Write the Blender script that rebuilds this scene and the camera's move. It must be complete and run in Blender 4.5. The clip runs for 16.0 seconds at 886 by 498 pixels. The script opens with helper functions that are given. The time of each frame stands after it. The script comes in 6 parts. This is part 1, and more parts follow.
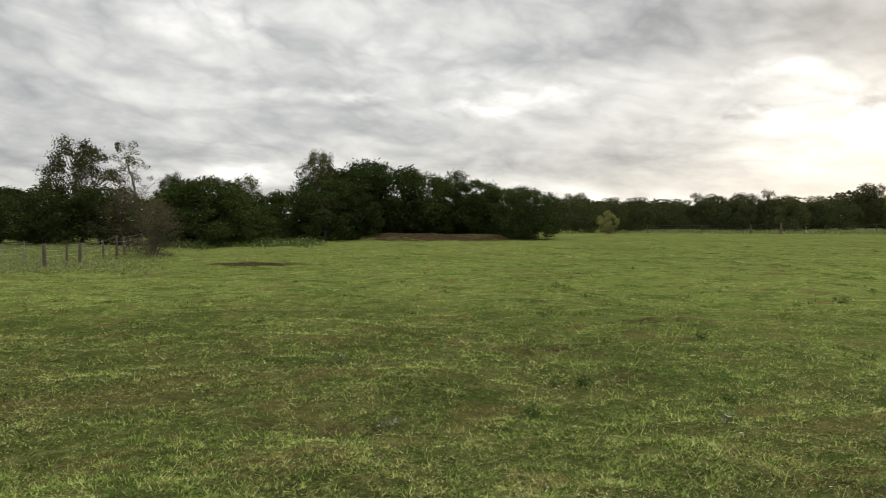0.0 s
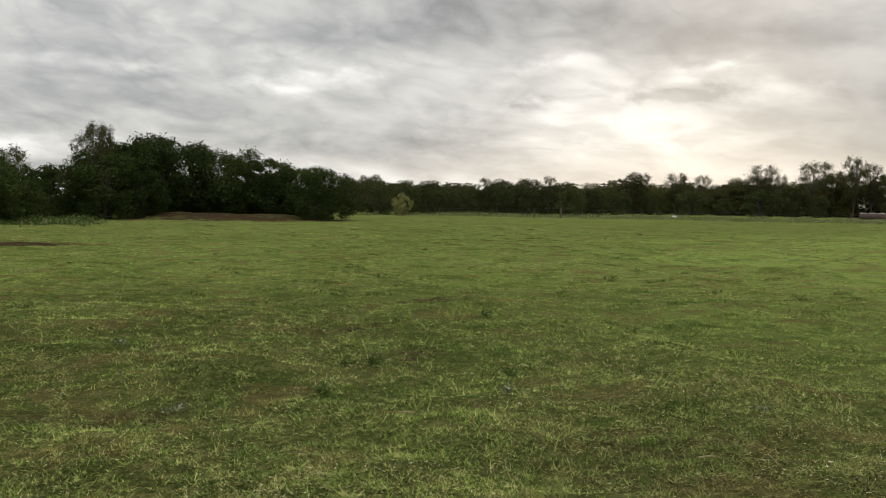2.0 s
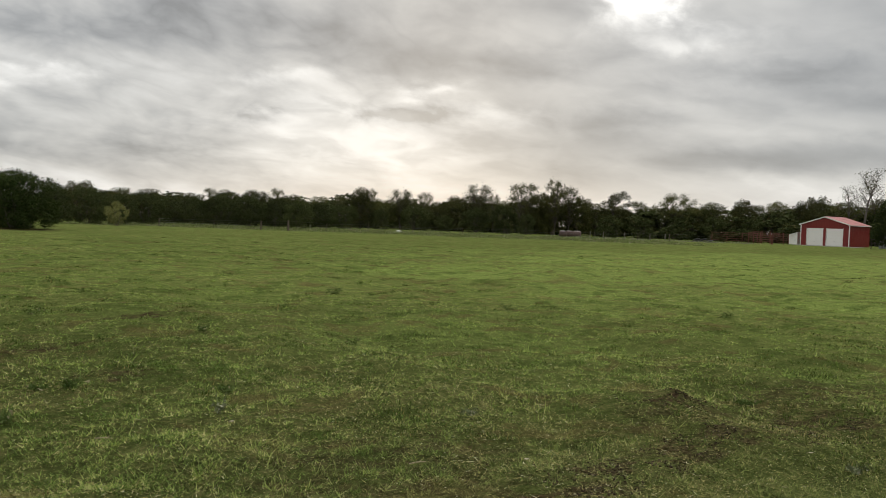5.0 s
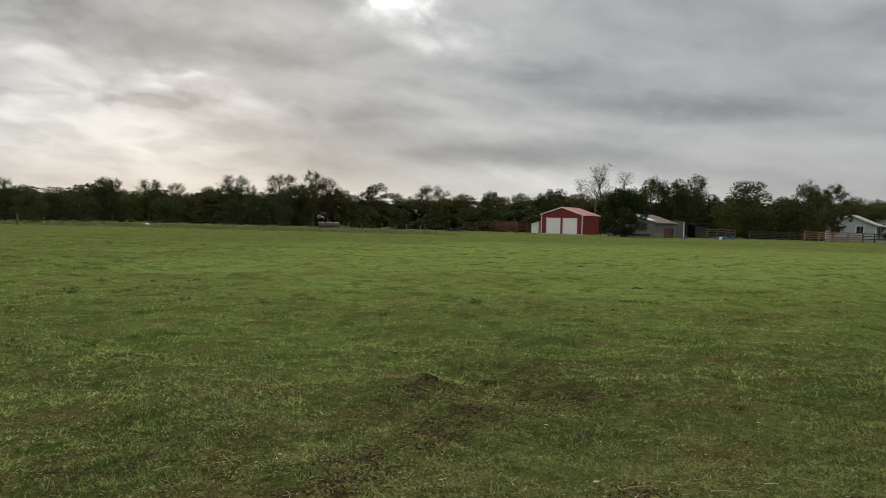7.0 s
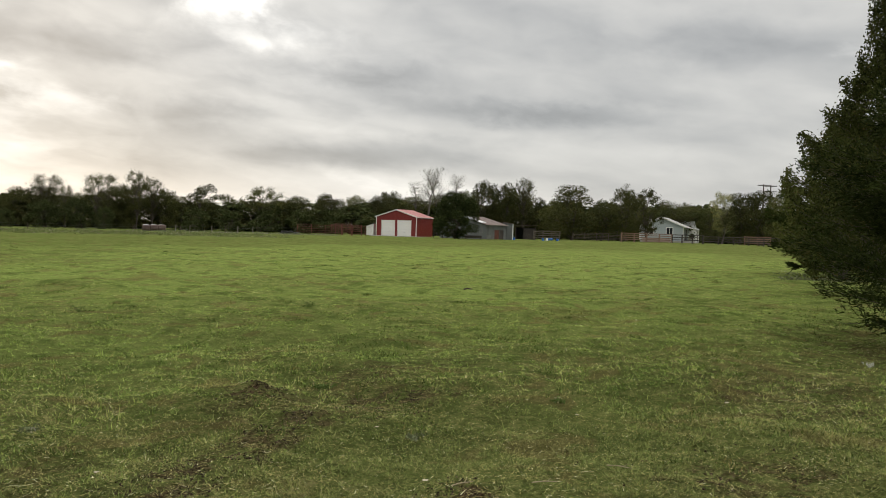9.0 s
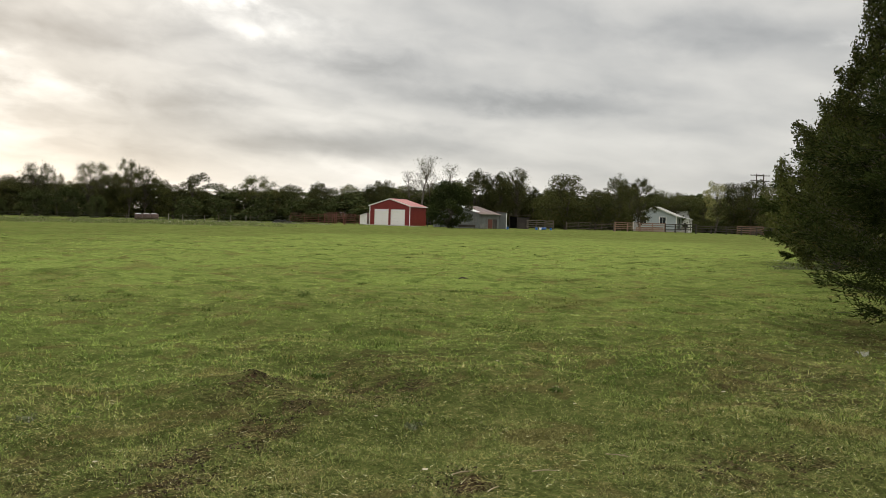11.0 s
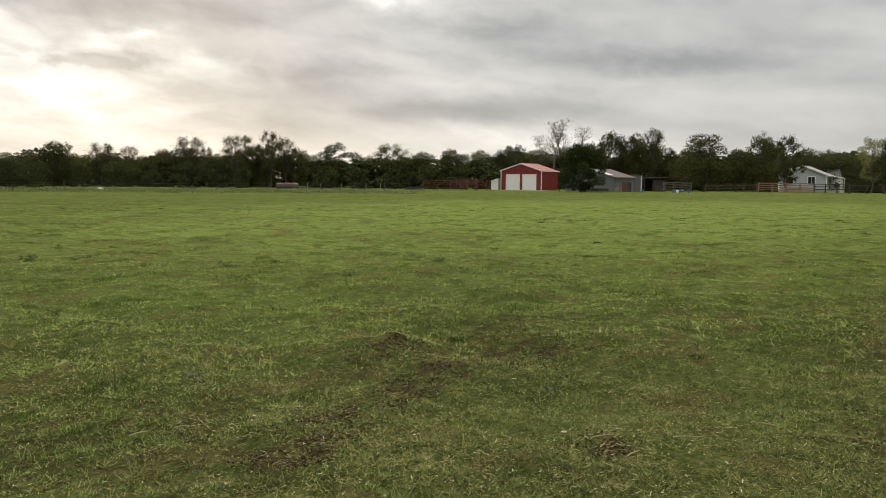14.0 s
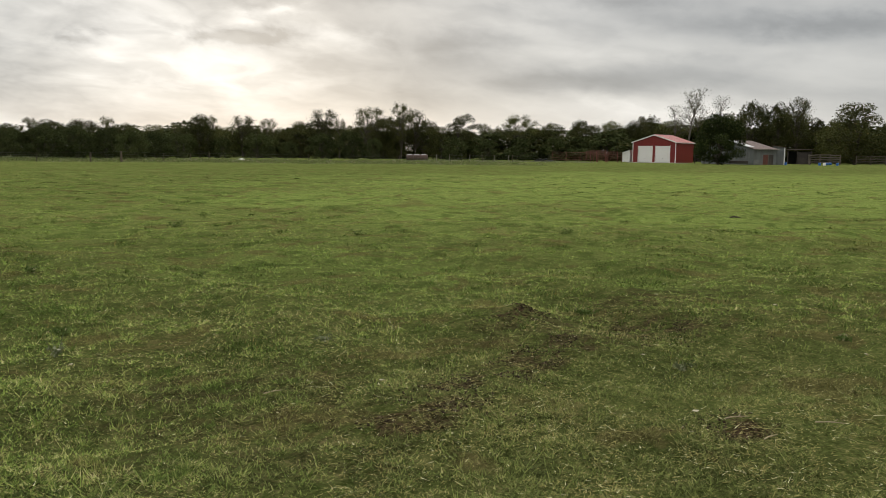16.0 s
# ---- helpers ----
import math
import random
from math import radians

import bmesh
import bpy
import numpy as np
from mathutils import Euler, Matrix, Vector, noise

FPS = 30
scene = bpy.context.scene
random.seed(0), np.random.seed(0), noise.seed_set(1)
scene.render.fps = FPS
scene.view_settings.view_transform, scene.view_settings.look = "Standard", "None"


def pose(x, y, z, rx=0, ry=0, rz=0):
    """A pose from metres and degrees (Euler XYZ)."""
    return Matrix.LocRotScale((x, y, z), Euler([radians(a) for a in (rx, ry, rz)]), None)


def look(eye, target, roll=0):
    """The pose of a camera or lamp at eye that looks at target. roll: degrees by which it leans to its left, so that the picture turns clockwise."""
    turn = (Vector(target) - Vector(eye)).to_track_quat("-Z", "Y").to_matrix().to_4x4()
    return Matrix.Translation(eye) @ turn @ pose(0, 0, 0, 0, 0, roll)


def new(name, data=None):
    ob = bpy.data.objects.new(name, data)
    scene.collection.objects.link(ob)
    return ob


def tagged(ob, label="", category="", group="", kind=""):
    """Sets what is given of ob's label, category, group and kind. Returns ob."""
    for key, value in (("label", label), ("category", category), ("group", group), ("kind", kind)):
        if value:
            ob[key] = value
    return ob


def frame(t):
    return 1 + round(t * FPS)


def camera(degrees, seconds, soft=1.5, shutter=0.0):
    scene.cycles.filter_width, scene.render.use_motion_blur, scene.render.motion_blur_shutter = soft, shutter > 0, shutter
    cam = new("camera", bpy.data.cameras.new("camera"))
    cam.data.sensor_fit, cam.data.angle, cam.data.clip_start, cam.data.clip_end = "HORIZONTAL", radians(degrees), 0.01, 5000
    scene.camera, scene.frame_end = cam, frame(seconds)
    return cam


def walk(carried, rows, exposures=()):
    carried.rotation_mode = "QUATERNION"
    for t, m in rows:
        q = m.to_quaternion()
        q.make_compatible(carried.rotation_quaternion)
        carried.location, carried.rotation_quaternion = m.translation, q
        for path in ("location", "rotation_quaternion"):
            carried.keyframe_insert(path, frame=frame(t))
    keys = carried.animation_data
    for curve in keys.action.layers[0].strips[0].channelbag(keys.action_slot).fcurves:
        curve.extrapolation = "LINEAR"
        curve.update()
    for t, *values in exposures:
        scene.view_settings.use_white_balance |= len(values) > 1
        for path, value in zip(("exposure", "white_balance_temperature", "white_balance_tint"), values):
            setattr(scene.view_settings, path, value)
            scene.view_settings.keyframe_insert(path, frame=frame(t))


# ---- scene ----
cam = camera(56.88, 16.0, soft=0.8, shutter=0.15)
# seconds, eye x, y, z, yaw, pitch, roll
ROWS = [
    (0, -0.018, -0.001, 1.612, 0.01, -1.99, 0.09),
    (0.5, -0.011, 0.030, 1.598, -4.39, -1.56, -0.43),
    (1, -0.013, 0.001, 1.600, -8.12, -2.25, -0.96),
    (1.5, -0.001, -0.029, 1.600, -11.05, -2.87, -0.79),
    (2, 0.006, -0.045, 1.609, -14.22, -3.21, -0.88),
    (2.5, 0.025, -0.015, 1.600, -17.65, -2.76, -0.93),
    (3, 0.056, 0.026, 1.593, -21.39, -2.46, -0.81),
    (3.5, 0.059, -0.014, 1.603, -24.48, -2.40, -0.96),
    (3.7, 0.058, -0.014, 1.592, -25.74, -2.29, -0.96),
    (5.8, 0.154, 0.008, 1.593, -38.81, -1.72, -2.50),
    (6, 0.124, -0.002, 1.596, -40.60, -1.74, -2.42),
    (6.5, 0.137, -0.024, 1.599, -44.95, -1.80, -2.11),
    (7, 0.184, -0.020, 1.592, -49.81, -1.85, -1.68),
    (7.5, 0.129, -0.078, 1.611, -54.03, -1.99, -1.40),
    (8, 0.165, -0.070, 1.607, -57.30, -2.17, -1.38),
    (8.5, 0.183, -0.065, 1.611, -59.72, -1.83, -1.62),
    (9, 0.180, -0.073, 1.607, -61.32, -1.37, -1.57),
    (9.2, 0.176, -0.094, 1.616, -61.67, -1.41, -1.56),
    (11.3, 0.172, -0.024, 1.603, -61.65, -2.28, -1.65),
    (11.5, 0.167, -0.027, 1.602, -61.12, -2.33, -1.56),
    (12, 0.149, -0.028, 1.606, -59.71, -2.44, -1.62),
    (12.5, 0.146, -0.029, 1.604, -58.31, -3.03, -1.38),
    (13, 0.139, -0.025, 1.605, -56.77, -3.83, -0.84),
    (13.5, 0.132, -0.023, 1.601, -54.90, -4.38, -0.43),
    (14, 0.095, -0.030, 1.610, -52.64, -4.72, -0.56),
    (14.5, 0.097, -0.024, 1.609, -50.30, -4.87, -0.69),
    (15, 0.097, -0.021, 1.605, -48.24, -5.38, -0.29),
    (15.5, 0.107, -0.009, 1.599, -46.11, -6.12, -0.31),
    (16, 0.135, 0.007, 1.586, -43.71, -6.77, -0.65),
]
EXPOSURES = [(0.0, 0.23, 6600, 10), (1.0, 0.03, 6600, 10), (1.5, 0.0, 6600, 10), (2.5, -0.02, 6550, 10), (3.5, 0.0, 6550, 10), (6.0, -0.25, 6400, 10), (7.0, -0.32, 6350, 10), (8.0, -0.15, 6450, 10), (9.0, 0.15, 6600, 10), (12.5, 0.22, 6720, 10), (13.5, 0.18, 6700, 10), (14.5, 0.03, 6650, 10), (16.0, 0.0, 6550, 10)]
walk(cam, [(t, pose(x, y, z, 90 + pitch, roll, yaw)) for t, x, y, z, yaw, pitch, roll in ROWS], EXPOSURES)


# ---- sky and sun ----
def azel(az, el):
    """The direction at a bearing clockwise from +y and a height over the horizon, in degrees."""
    a, e = radians(az), radians(el)
    return Vector((math.sin(a) * math.cos(e), math.cos(a) * math.cos(e), math.sin(e)))


class Nodes:
    """A thin wrapper that adds nodes and links them."""

    def __init__(self, tree):
        self.tree = tree

    def add(self, kind, inputs=(), **props):
        n = self.tree.nodes.new(kind)
        for key, value in props.items():
            setattr(n, key, value)
        for key, value in dict(inputs).items():
            if isinstance(value, bpy.types.NodeSocket):
                self.tree.links.new(value, n.inputs[key])
            else:
                n.inputs[key].default_value = value
        return n

    def math(self, op, a, b=0.0, c=0.0, clamp=False):
        return self.add("ShaderNodeMath", {0: a, 1: b, 2: c}, operation=op, use_clamp=clamp).outputs[0]

    def vec(self, op, a, b=(0, 0, 0), out=0):
        return self.add("ShaderNodeVectorMath", {0: a, 1: b}, operation=op).outputs[out]

    def noise(self, vector, scale, detail=4.0, rough=0.55, distort=0.0, out=0):
        return self.add("ShaderNodeTexNoise", {"Vector": vector, "Scale": scale, "Detail": detail, "Roughness": rough, "Distortion": distort}).outputs[out]

    def ramp(self, fac, *stops):
        n = self.add("ShaderNodeValToRGB", {0: fac})
        while len(n.color_ramp.elements) < len(stops):
            n.color_ramp.elements.new(0.5)
        for e, (at, col) in zip(n.color_ramp.elements, stops):
            e.position = at
            e.color = (*col, 1) if len(col) == 3 else col
        return n.outputs[0]

    def span(self, value, a, b, lo=0.0, hi=1.0):
        return self.add("ShaderNodeMapRange", {0: value, 1: a, 2: b, 3: lo, 4: hi}, interpolation_type="SMOOTHSTEP").outputs[0]

    def mix(self, fac, a, b, blend="MIX"):
        n = self.add("ShaderNodeMix", data_type="RGBA", blend_type=blend)
        for k, v in ((0, fac), (6, a), (7, b)):
            if isinstance(v, bpy.types.NodeSocket):
                self.tree.links.new(v, n.inputs[k])
            else:
                n.inputs[k].default_value = (*v, 1) if isinstance(v, tuple) and len(v) == 3 else v
        return n.outputs[2]


SUN_AZ, SUN_EL = 33.0, 15.0


# gaps and thin places in the cloud deck, then its darker banks: bearing, height, half width, half height (degrees), strength
GAPS = [
    (3.4, 7.9, 2.6, 0.5, 0.26), (6.4, 8.7, 2.4, 0.4, 0.22), (24.6, 7.8, 4.6, 1.2, 0.13), (25.5, 6.0, 8.0, 2.6, 0.18), (-13.5, 3.2, 3.4, 0.7, 0.30), (-2.0, 11.6, 2.6, 1.0, 0.12), (-16.5, 13.2, 3.6, 1.6, 0.20), (-12.0, 8.9, 2.4, 0.5, 0.16), (-6.5, 8.6, 2.6, 0.5, 0.20),
    (1.4, 9.8, 3.0, 0.6, 0.20), (35.6, 7.4, 3.2, 0.7, 0.20), (46.1, 15.2, 2.1, 1.5, 1.0), (49.6, 12.6, 3.0, 0.7, 0.26), (31.0, 4.6, 5.0, 1.3, 0.10), (59.0, 2.9, 6.0, 0.8, 0.16), (21.0, 9.6, 4.0, 0.5, 0.20),
    (31.4, 9.0, 2.6, 0.5, 0.26), (27.0, 4.6, 10.0, 3.4, 0.10), (50.5, 10.5, 8.0, 4.5, 0.08), (-14.0, 10.5, 18.0, 8.0, 0.05), (87.5, 11.9, 0.9, 0.35, 0.08),
]
BANKS = [
    (9.0, 4.2, 9.5, 1.0, 0.13), (23.0, 12.8, 9.0, 1.4, 0.13), (-23.5, 8.5, 5.5, 1.5, 0.07), (-8.5, 6.6, 5.0, 1.2, 0.09), (-26.5, 5.2, 4.3, 1.3, 0.08), (9.5, 11.6, 6.0, 1.0, 0.09), (13.0, 6.0, 4.5, 1.0, 0.07),
    (30.6, 7.3, 2.4, 0.65, 0.40), (43.5, 7.4, 4.5, 1.1, 0.15), (51.5, 4.6, 9.0, 0.9, 0.16), (38.0, 11.2, 8.5, 1.2, 0.14), (19.6, 6.9, 1.9, 0.5, 0.28), (55.0, 10.4, 8.0, 0.8, 0.12), (68.0, 8.2, 8.0, 0.7, 0.12), (77.0, 12.7, 6.0, 1.3, 0.10), (60.0, 5.6, 6.5, 0.9, 0.12), (74.0, 8.0, 22.0, 9.0, 0.045), (41.0, 6.5, 8.0, 4.0, 0.05), (33.0, 14.2, 7.0, 1.2, 0.08),
]


def make_sky():
    world = bpy.data.worlds.new("overcast_sky")
    scene.world = world
    world.use_nodes = True
    t = world.node_tree
    t.nodes.clear()
    n = Nodes(t)
    way = n.vec("NORMALIZE", n.add("ShaderNodeTexCoord").outputs["Generated"])
    xyz = n.add("ShaderNodeSeparateXYZ", {0: way})
    up = n.math("MAXIMUM", xyz.outputs[2], 0.0)
    deg = 180 / math.pi
    az = n.math("MULTIPLY", n.math("ARCTAN2", xyz.outputs[0], xyz.outputs[1]), deg)
    el = n.math("MULTIPLY", n.math("ARCSINE", xyz.outputs[2]), deg)

    def layer(across, height, shift):
        """Directions on the cloud deck, measured in lumps so many degrees wide and high; lumps grow towards the zenith."""
        lift = n.math("DIVIDE", n.math("MULTIPLY", el, 1 / height), n.math("MULTIPLY_ADD", up, 1.6, 1.0))
        tilt = n.math("MULTIPLY_ADD", az, 0.035, lift)
        return n.add("ShaderNodeCombineXYZ", {0: n.math("DIVIDE", az, across), 1: tilt, 2: shift}).outputs[0]

    mid = n.noise(layer(9.5, 2.0, 1.0), 1.0, 4.0, 0.47, 0.35)
    fine = n.noise(layer(3.6, 0.95, 5.0), 1.0, 4.0, 0.5, 0.5)
    bank = n.noise(layer(24.0, 2.4, 9.0), 1.0, 2.5, 0.45, 0.3)
    puff = n.math("ABSOLUTE", n.math("MULTIPLY_ADD", n.noise(layer(5.5, 1.7, 14.0), 1.0, 4.0, 0.5, 0.3), 2.0, -1.0))  # rounded undersides of the cloud
    rag = n.add("ShaderNodeSeparateColor", {0: n.noise(layer(4.0, 1.4, 3.0), 1.0, 5.0, 0.56, 0.2, out=1)})
    wave = n.math("ADD", az, n.math("MULTIPLY", n.math("SUBTRACT", rag.outputs[0], 0.5), 9.0))
    rise = n.math("ADD", el, n.math("MULTIPLY", n.math("MULTIPLY", n.math("SUBTRACT", rag.outputs[1], 0.5), 3.2), n.span(up, 0.03, 0.15, 0.35, 1.0)))

    def spots(rows):
        total = 0.0
        for a, e, w, h, s in rows:
            p, q = n.math("MULTIPLY_ADD", wave, 1 / w, -a / w), n.math("MULTIPLY_ADD", rise, 1 / h, -e / h)
            k = n.math("EXPONENT", n.math("MULTIPLY", n.math("MULTIPLY_ADD", p, p, n.math("MULTIPLY", q, q)), -1.0))
            total = n.math("MULTIPLY_ADD", k, s, total)
        return total

    light, dark = n.math("MULTIPLY", spots(GAPS), n.span(fine, 0.36, 0.62, 0.72, 1.25)), spots(BANKS)
    rim = n.math("MULTIPLY", n.math("EXPONENT", n.math("MULTIPLY", n.math("POWER", n.math("DIVIDE", up, 0.040), 2.0), -1.0)), n.span(n.vec("DOT_PRODUCT", way, tuple(azel(26, 0)), out=1), 0.45, 1.0))
    calm = n.span(az, 28.0, 64.0, 1.0, 0.55)  # the deck grows smoother away from the glare
    level = n.math("ADD", DECK, n.math("ADD", n.math("MULTIPLY", n.math("MULTIPLY", n.math("SUBTRACT", mid, 0.5), 0.44), calm), n.math("ADD", n.math("MULTIPLY", n.math("SUBTRACT", bank, 0.5), 0.40), n.math("MULTIPLY", n.math("MULTIPLY", n.math("SUBTRACT", fine, 0.5), 0.20), calm))))
    level = n.math("ADD", level, n.math("MULTIPLY", n.math("MULTIPLY", n.math("SUBTRACT", puff, 0.20), 0.40), n.span(az, 12.0, 46.0, 1.0, 0.10)))
    level = n.math("SUBTRACT", n.math("MULTIPLY_ADD", rim, 0.26, level), dark)
    level = n.math("MAXIMUM", level, 0.28)
    level = n.math("MULTIPLY", level, n.span(up, 0.28, 0.85, 1.0, ZENITH))
    cloud = n.mix(n.span(level, 0.3, 0.62), (0.955, 0.985, 1.01), (1.0, 1.0, 0.975))
    cloud = n.mix(1.0, cloud, n.add("ShaderNodeCombineColor", {0: level, 1: level, 2: level}).outputs[0], "MULTIPLY")
    glare = n.mix(1.0, (1.0, 0.975, 0.92), n.add("ShaderNodeCombineColor", {0: light, 1: light, 2: light}).outputs[0], "MULTIPLY")
    lit = n.mix(1.0, cloud, glare, "ADD")
    clear = n.add("ShaderNodeTexSky", sky_type="NISHITA", sun_disc=False, sun_elevation=radians(SUN_EL), sun_rotation=radians(SUN_AZ)).outputs[0]
    veil = n.add("ShaderNodeBackground", {0: lit, 1: 1.0})
    blue = n.add("ShaderNodeBackground", {0: clear, 1: 0.0055})
    both = n.add("ShaderNodeAddShader", {0: veil.outputs[0], 1: blue.outputs[0]})
    n.add("ShaderNodeOutputWorld", {0: both.outputs[0]})


DECK = 0.545
ZENITH = 3.0
make_sky()
sun = new("sun", bpy.data.lights.new("sun", "SUN"))
sun.data.energy, sun.data.angle, sun.data.color = 0.7, radians(24), (1.0, 0.95, 0.86)
sun.matrix_world = look(azel(SUN_AZ, SUN_EL + 8) * 50, (0, 0, 0))


# ---- materials ----
def material(name):
    m = bpy.data.materials.new(name)
    m.use_nodes = True
    m.node_tree.nodes.clear()
    return m, Nodes(m.node_tree)


def place(n):
    return n.add("ShaderNodeNewGeometry").outputs["Position"]


def finish(n, colour, rough=0.8, metal=0.0, bump=None, strength=0.3, distance=0.02, translucent=0.0, spec=0.3):
    inputs = {"Base Color": colour if isinstance(colour, bpy.types.NodeSocket) else (*colour, 1), "Roughness": rough, "Metallic": metal, "Specular IOR Level": spec}
    if bump is not None:
        inputs["Normal"] = n.add("ShaderNodeBump", {"Strength": strength, "Distance": distance, "Height": bump}).outputs[0]
    shader = n.add("ShaderNodeBsdfPrincipled", inputs).outputs[0]
    if translucent:
        thin = n.add("ShaderNodeBsdfTranslucent", {0: inputs["Base Color"]}).outputs[0]
        shader = n.add("ShaderNodeMixShader", {0: translucent, 1: shader, 2: thin}).outputs[0]
    n.add("ShaderNodeOutputMaterial", {0: shader})


def foliage(name, dark, light, turned=None, amount=0.06, patch=0.35, translucent=0.16):
    """Leaves: every leaf has its own shade, clumps differ, and a few have turned."""
    m, n = material(name)
    own = n.add("ShaderNodeNewGeometry").outputs["Random Per Island"]
    tree = n.add("ShaderNodeObjectInfo").outputs["Random"]
    clump = n.noise(place(n), patch, 3.0)
    shade = n.math("ADD", n.math("MULTIPLY", own, 0.28), n.math("ADD", n.math("MULTIPLY", clump, 0.5), n.math("MULTIPLY", tree, 0.38)))
    col = n.mix(n.span(shade, 0.2, 0.9), dark, light)
    if turned:
        col = n.mix(n.math("GREATER_THAN", n.math("FRACT", n.math("MULTIPLY", own, 37.7)), 1 - amount), col, turned)
    finish(n, col, 0.85, translucent=translucent, spec=0.04)
    return m


def bark(name, a, b):
    m, n = material(name)
    p = place(n)
    grain = n.noise(n.vec("MULTIPLY", p, (9, 9, 2)), 1.5, 5.0, 0.65)
    finish(n, n.mix(grain, a, b), 0.9, bump=grain, strength=0.6, distance=0.03)
    return m


def plain(name, a, b, scale=3.0, rough=0.7, metal=0.0, stretch=(1, 1, 1), stain=None, relief=0.15, spec=0.3):
    """A worn surface: fine grain and broad stains between two colours."""
    m, n = material(name)
    p = n.add("ShaderNodeTexCoord").outputs["Object"]
    q = n.vec("MULTIPLY", p, stretch)
    broad, grain = n.noise(q, scale * 0.25, 4.0, 0.6), n.noise(q, scale * 4, 5.0, 0.65)
    own = n.add("ShaderNodeObjectInfo").outputs["Random"]
    mixed = n.math("ADD", n.math("ADD", n.math("MULTIPLY", broad, 0.55), n.math("MULTIPLY", grain, 0.3)), n.math("MULTIPLY", own, 0.15))
    col = n.mix(n.span(mixed, 0.3, 0.7), a, b)
    if stain:
        col = n.mix(n.math("MULTIPLY", n.span(n.noise(q, scale * 0.6, 6.0, 0.7, 0.4), 0.52, 0.72), 0.8), col, stain)
    finish(n, col, rough, metal, bump=grain, strength=relief, distance=0.01, spec=spec)
    return m


def ribbed(name, a, b, stain, pitch=0.3, rough=0.45, metal=0.0, axis=0, amount=0.5):
    """Profiled sheet metal: ribs across one local axis, with streaks that run along them."""
    m, n = material(name)
    p = n.add("ShaderNodeTexCoord").outputs["Object"]
    xyz = n.add("ShaderNodeSeparateXYZ", {0: p})
    along = n.math("ADD", xyz.outputs[0], n.math("MULTIPLY", xyz.outputs[1], 1.0)) if axis == 0 else xyz.outputs[axis]
    wave = n.math("SINE", n.math("MULTIPLY", along, 2 * math.pi / pitch))
    rib = n.span(wave, 0.3, 0.9)
    streak = n.noise(n.vec("MULTIPLY", p, (1.4, 1.4, 0.25)), 1.6, 6.0, 0.65)
    sheet = n.math("FRACT", n.math("MULTIPLY", n.math("FLOOR", n.math("DIVIDE", along, 0.9)), 0.618))
    col = n.mix(n.math("ADD", n.math("MULTIPLY", sheet, 0.35), n.math("MULTIPLY", streak, 0.6)), a, b)
    col = n.mix(n.math("MULTIPLY", n.span(streak, 0.5, 0.7), amount), col, stain)
    finish(n, col, rough, metal, bump=rib, strength=0.5, distance=0.03)
    return m


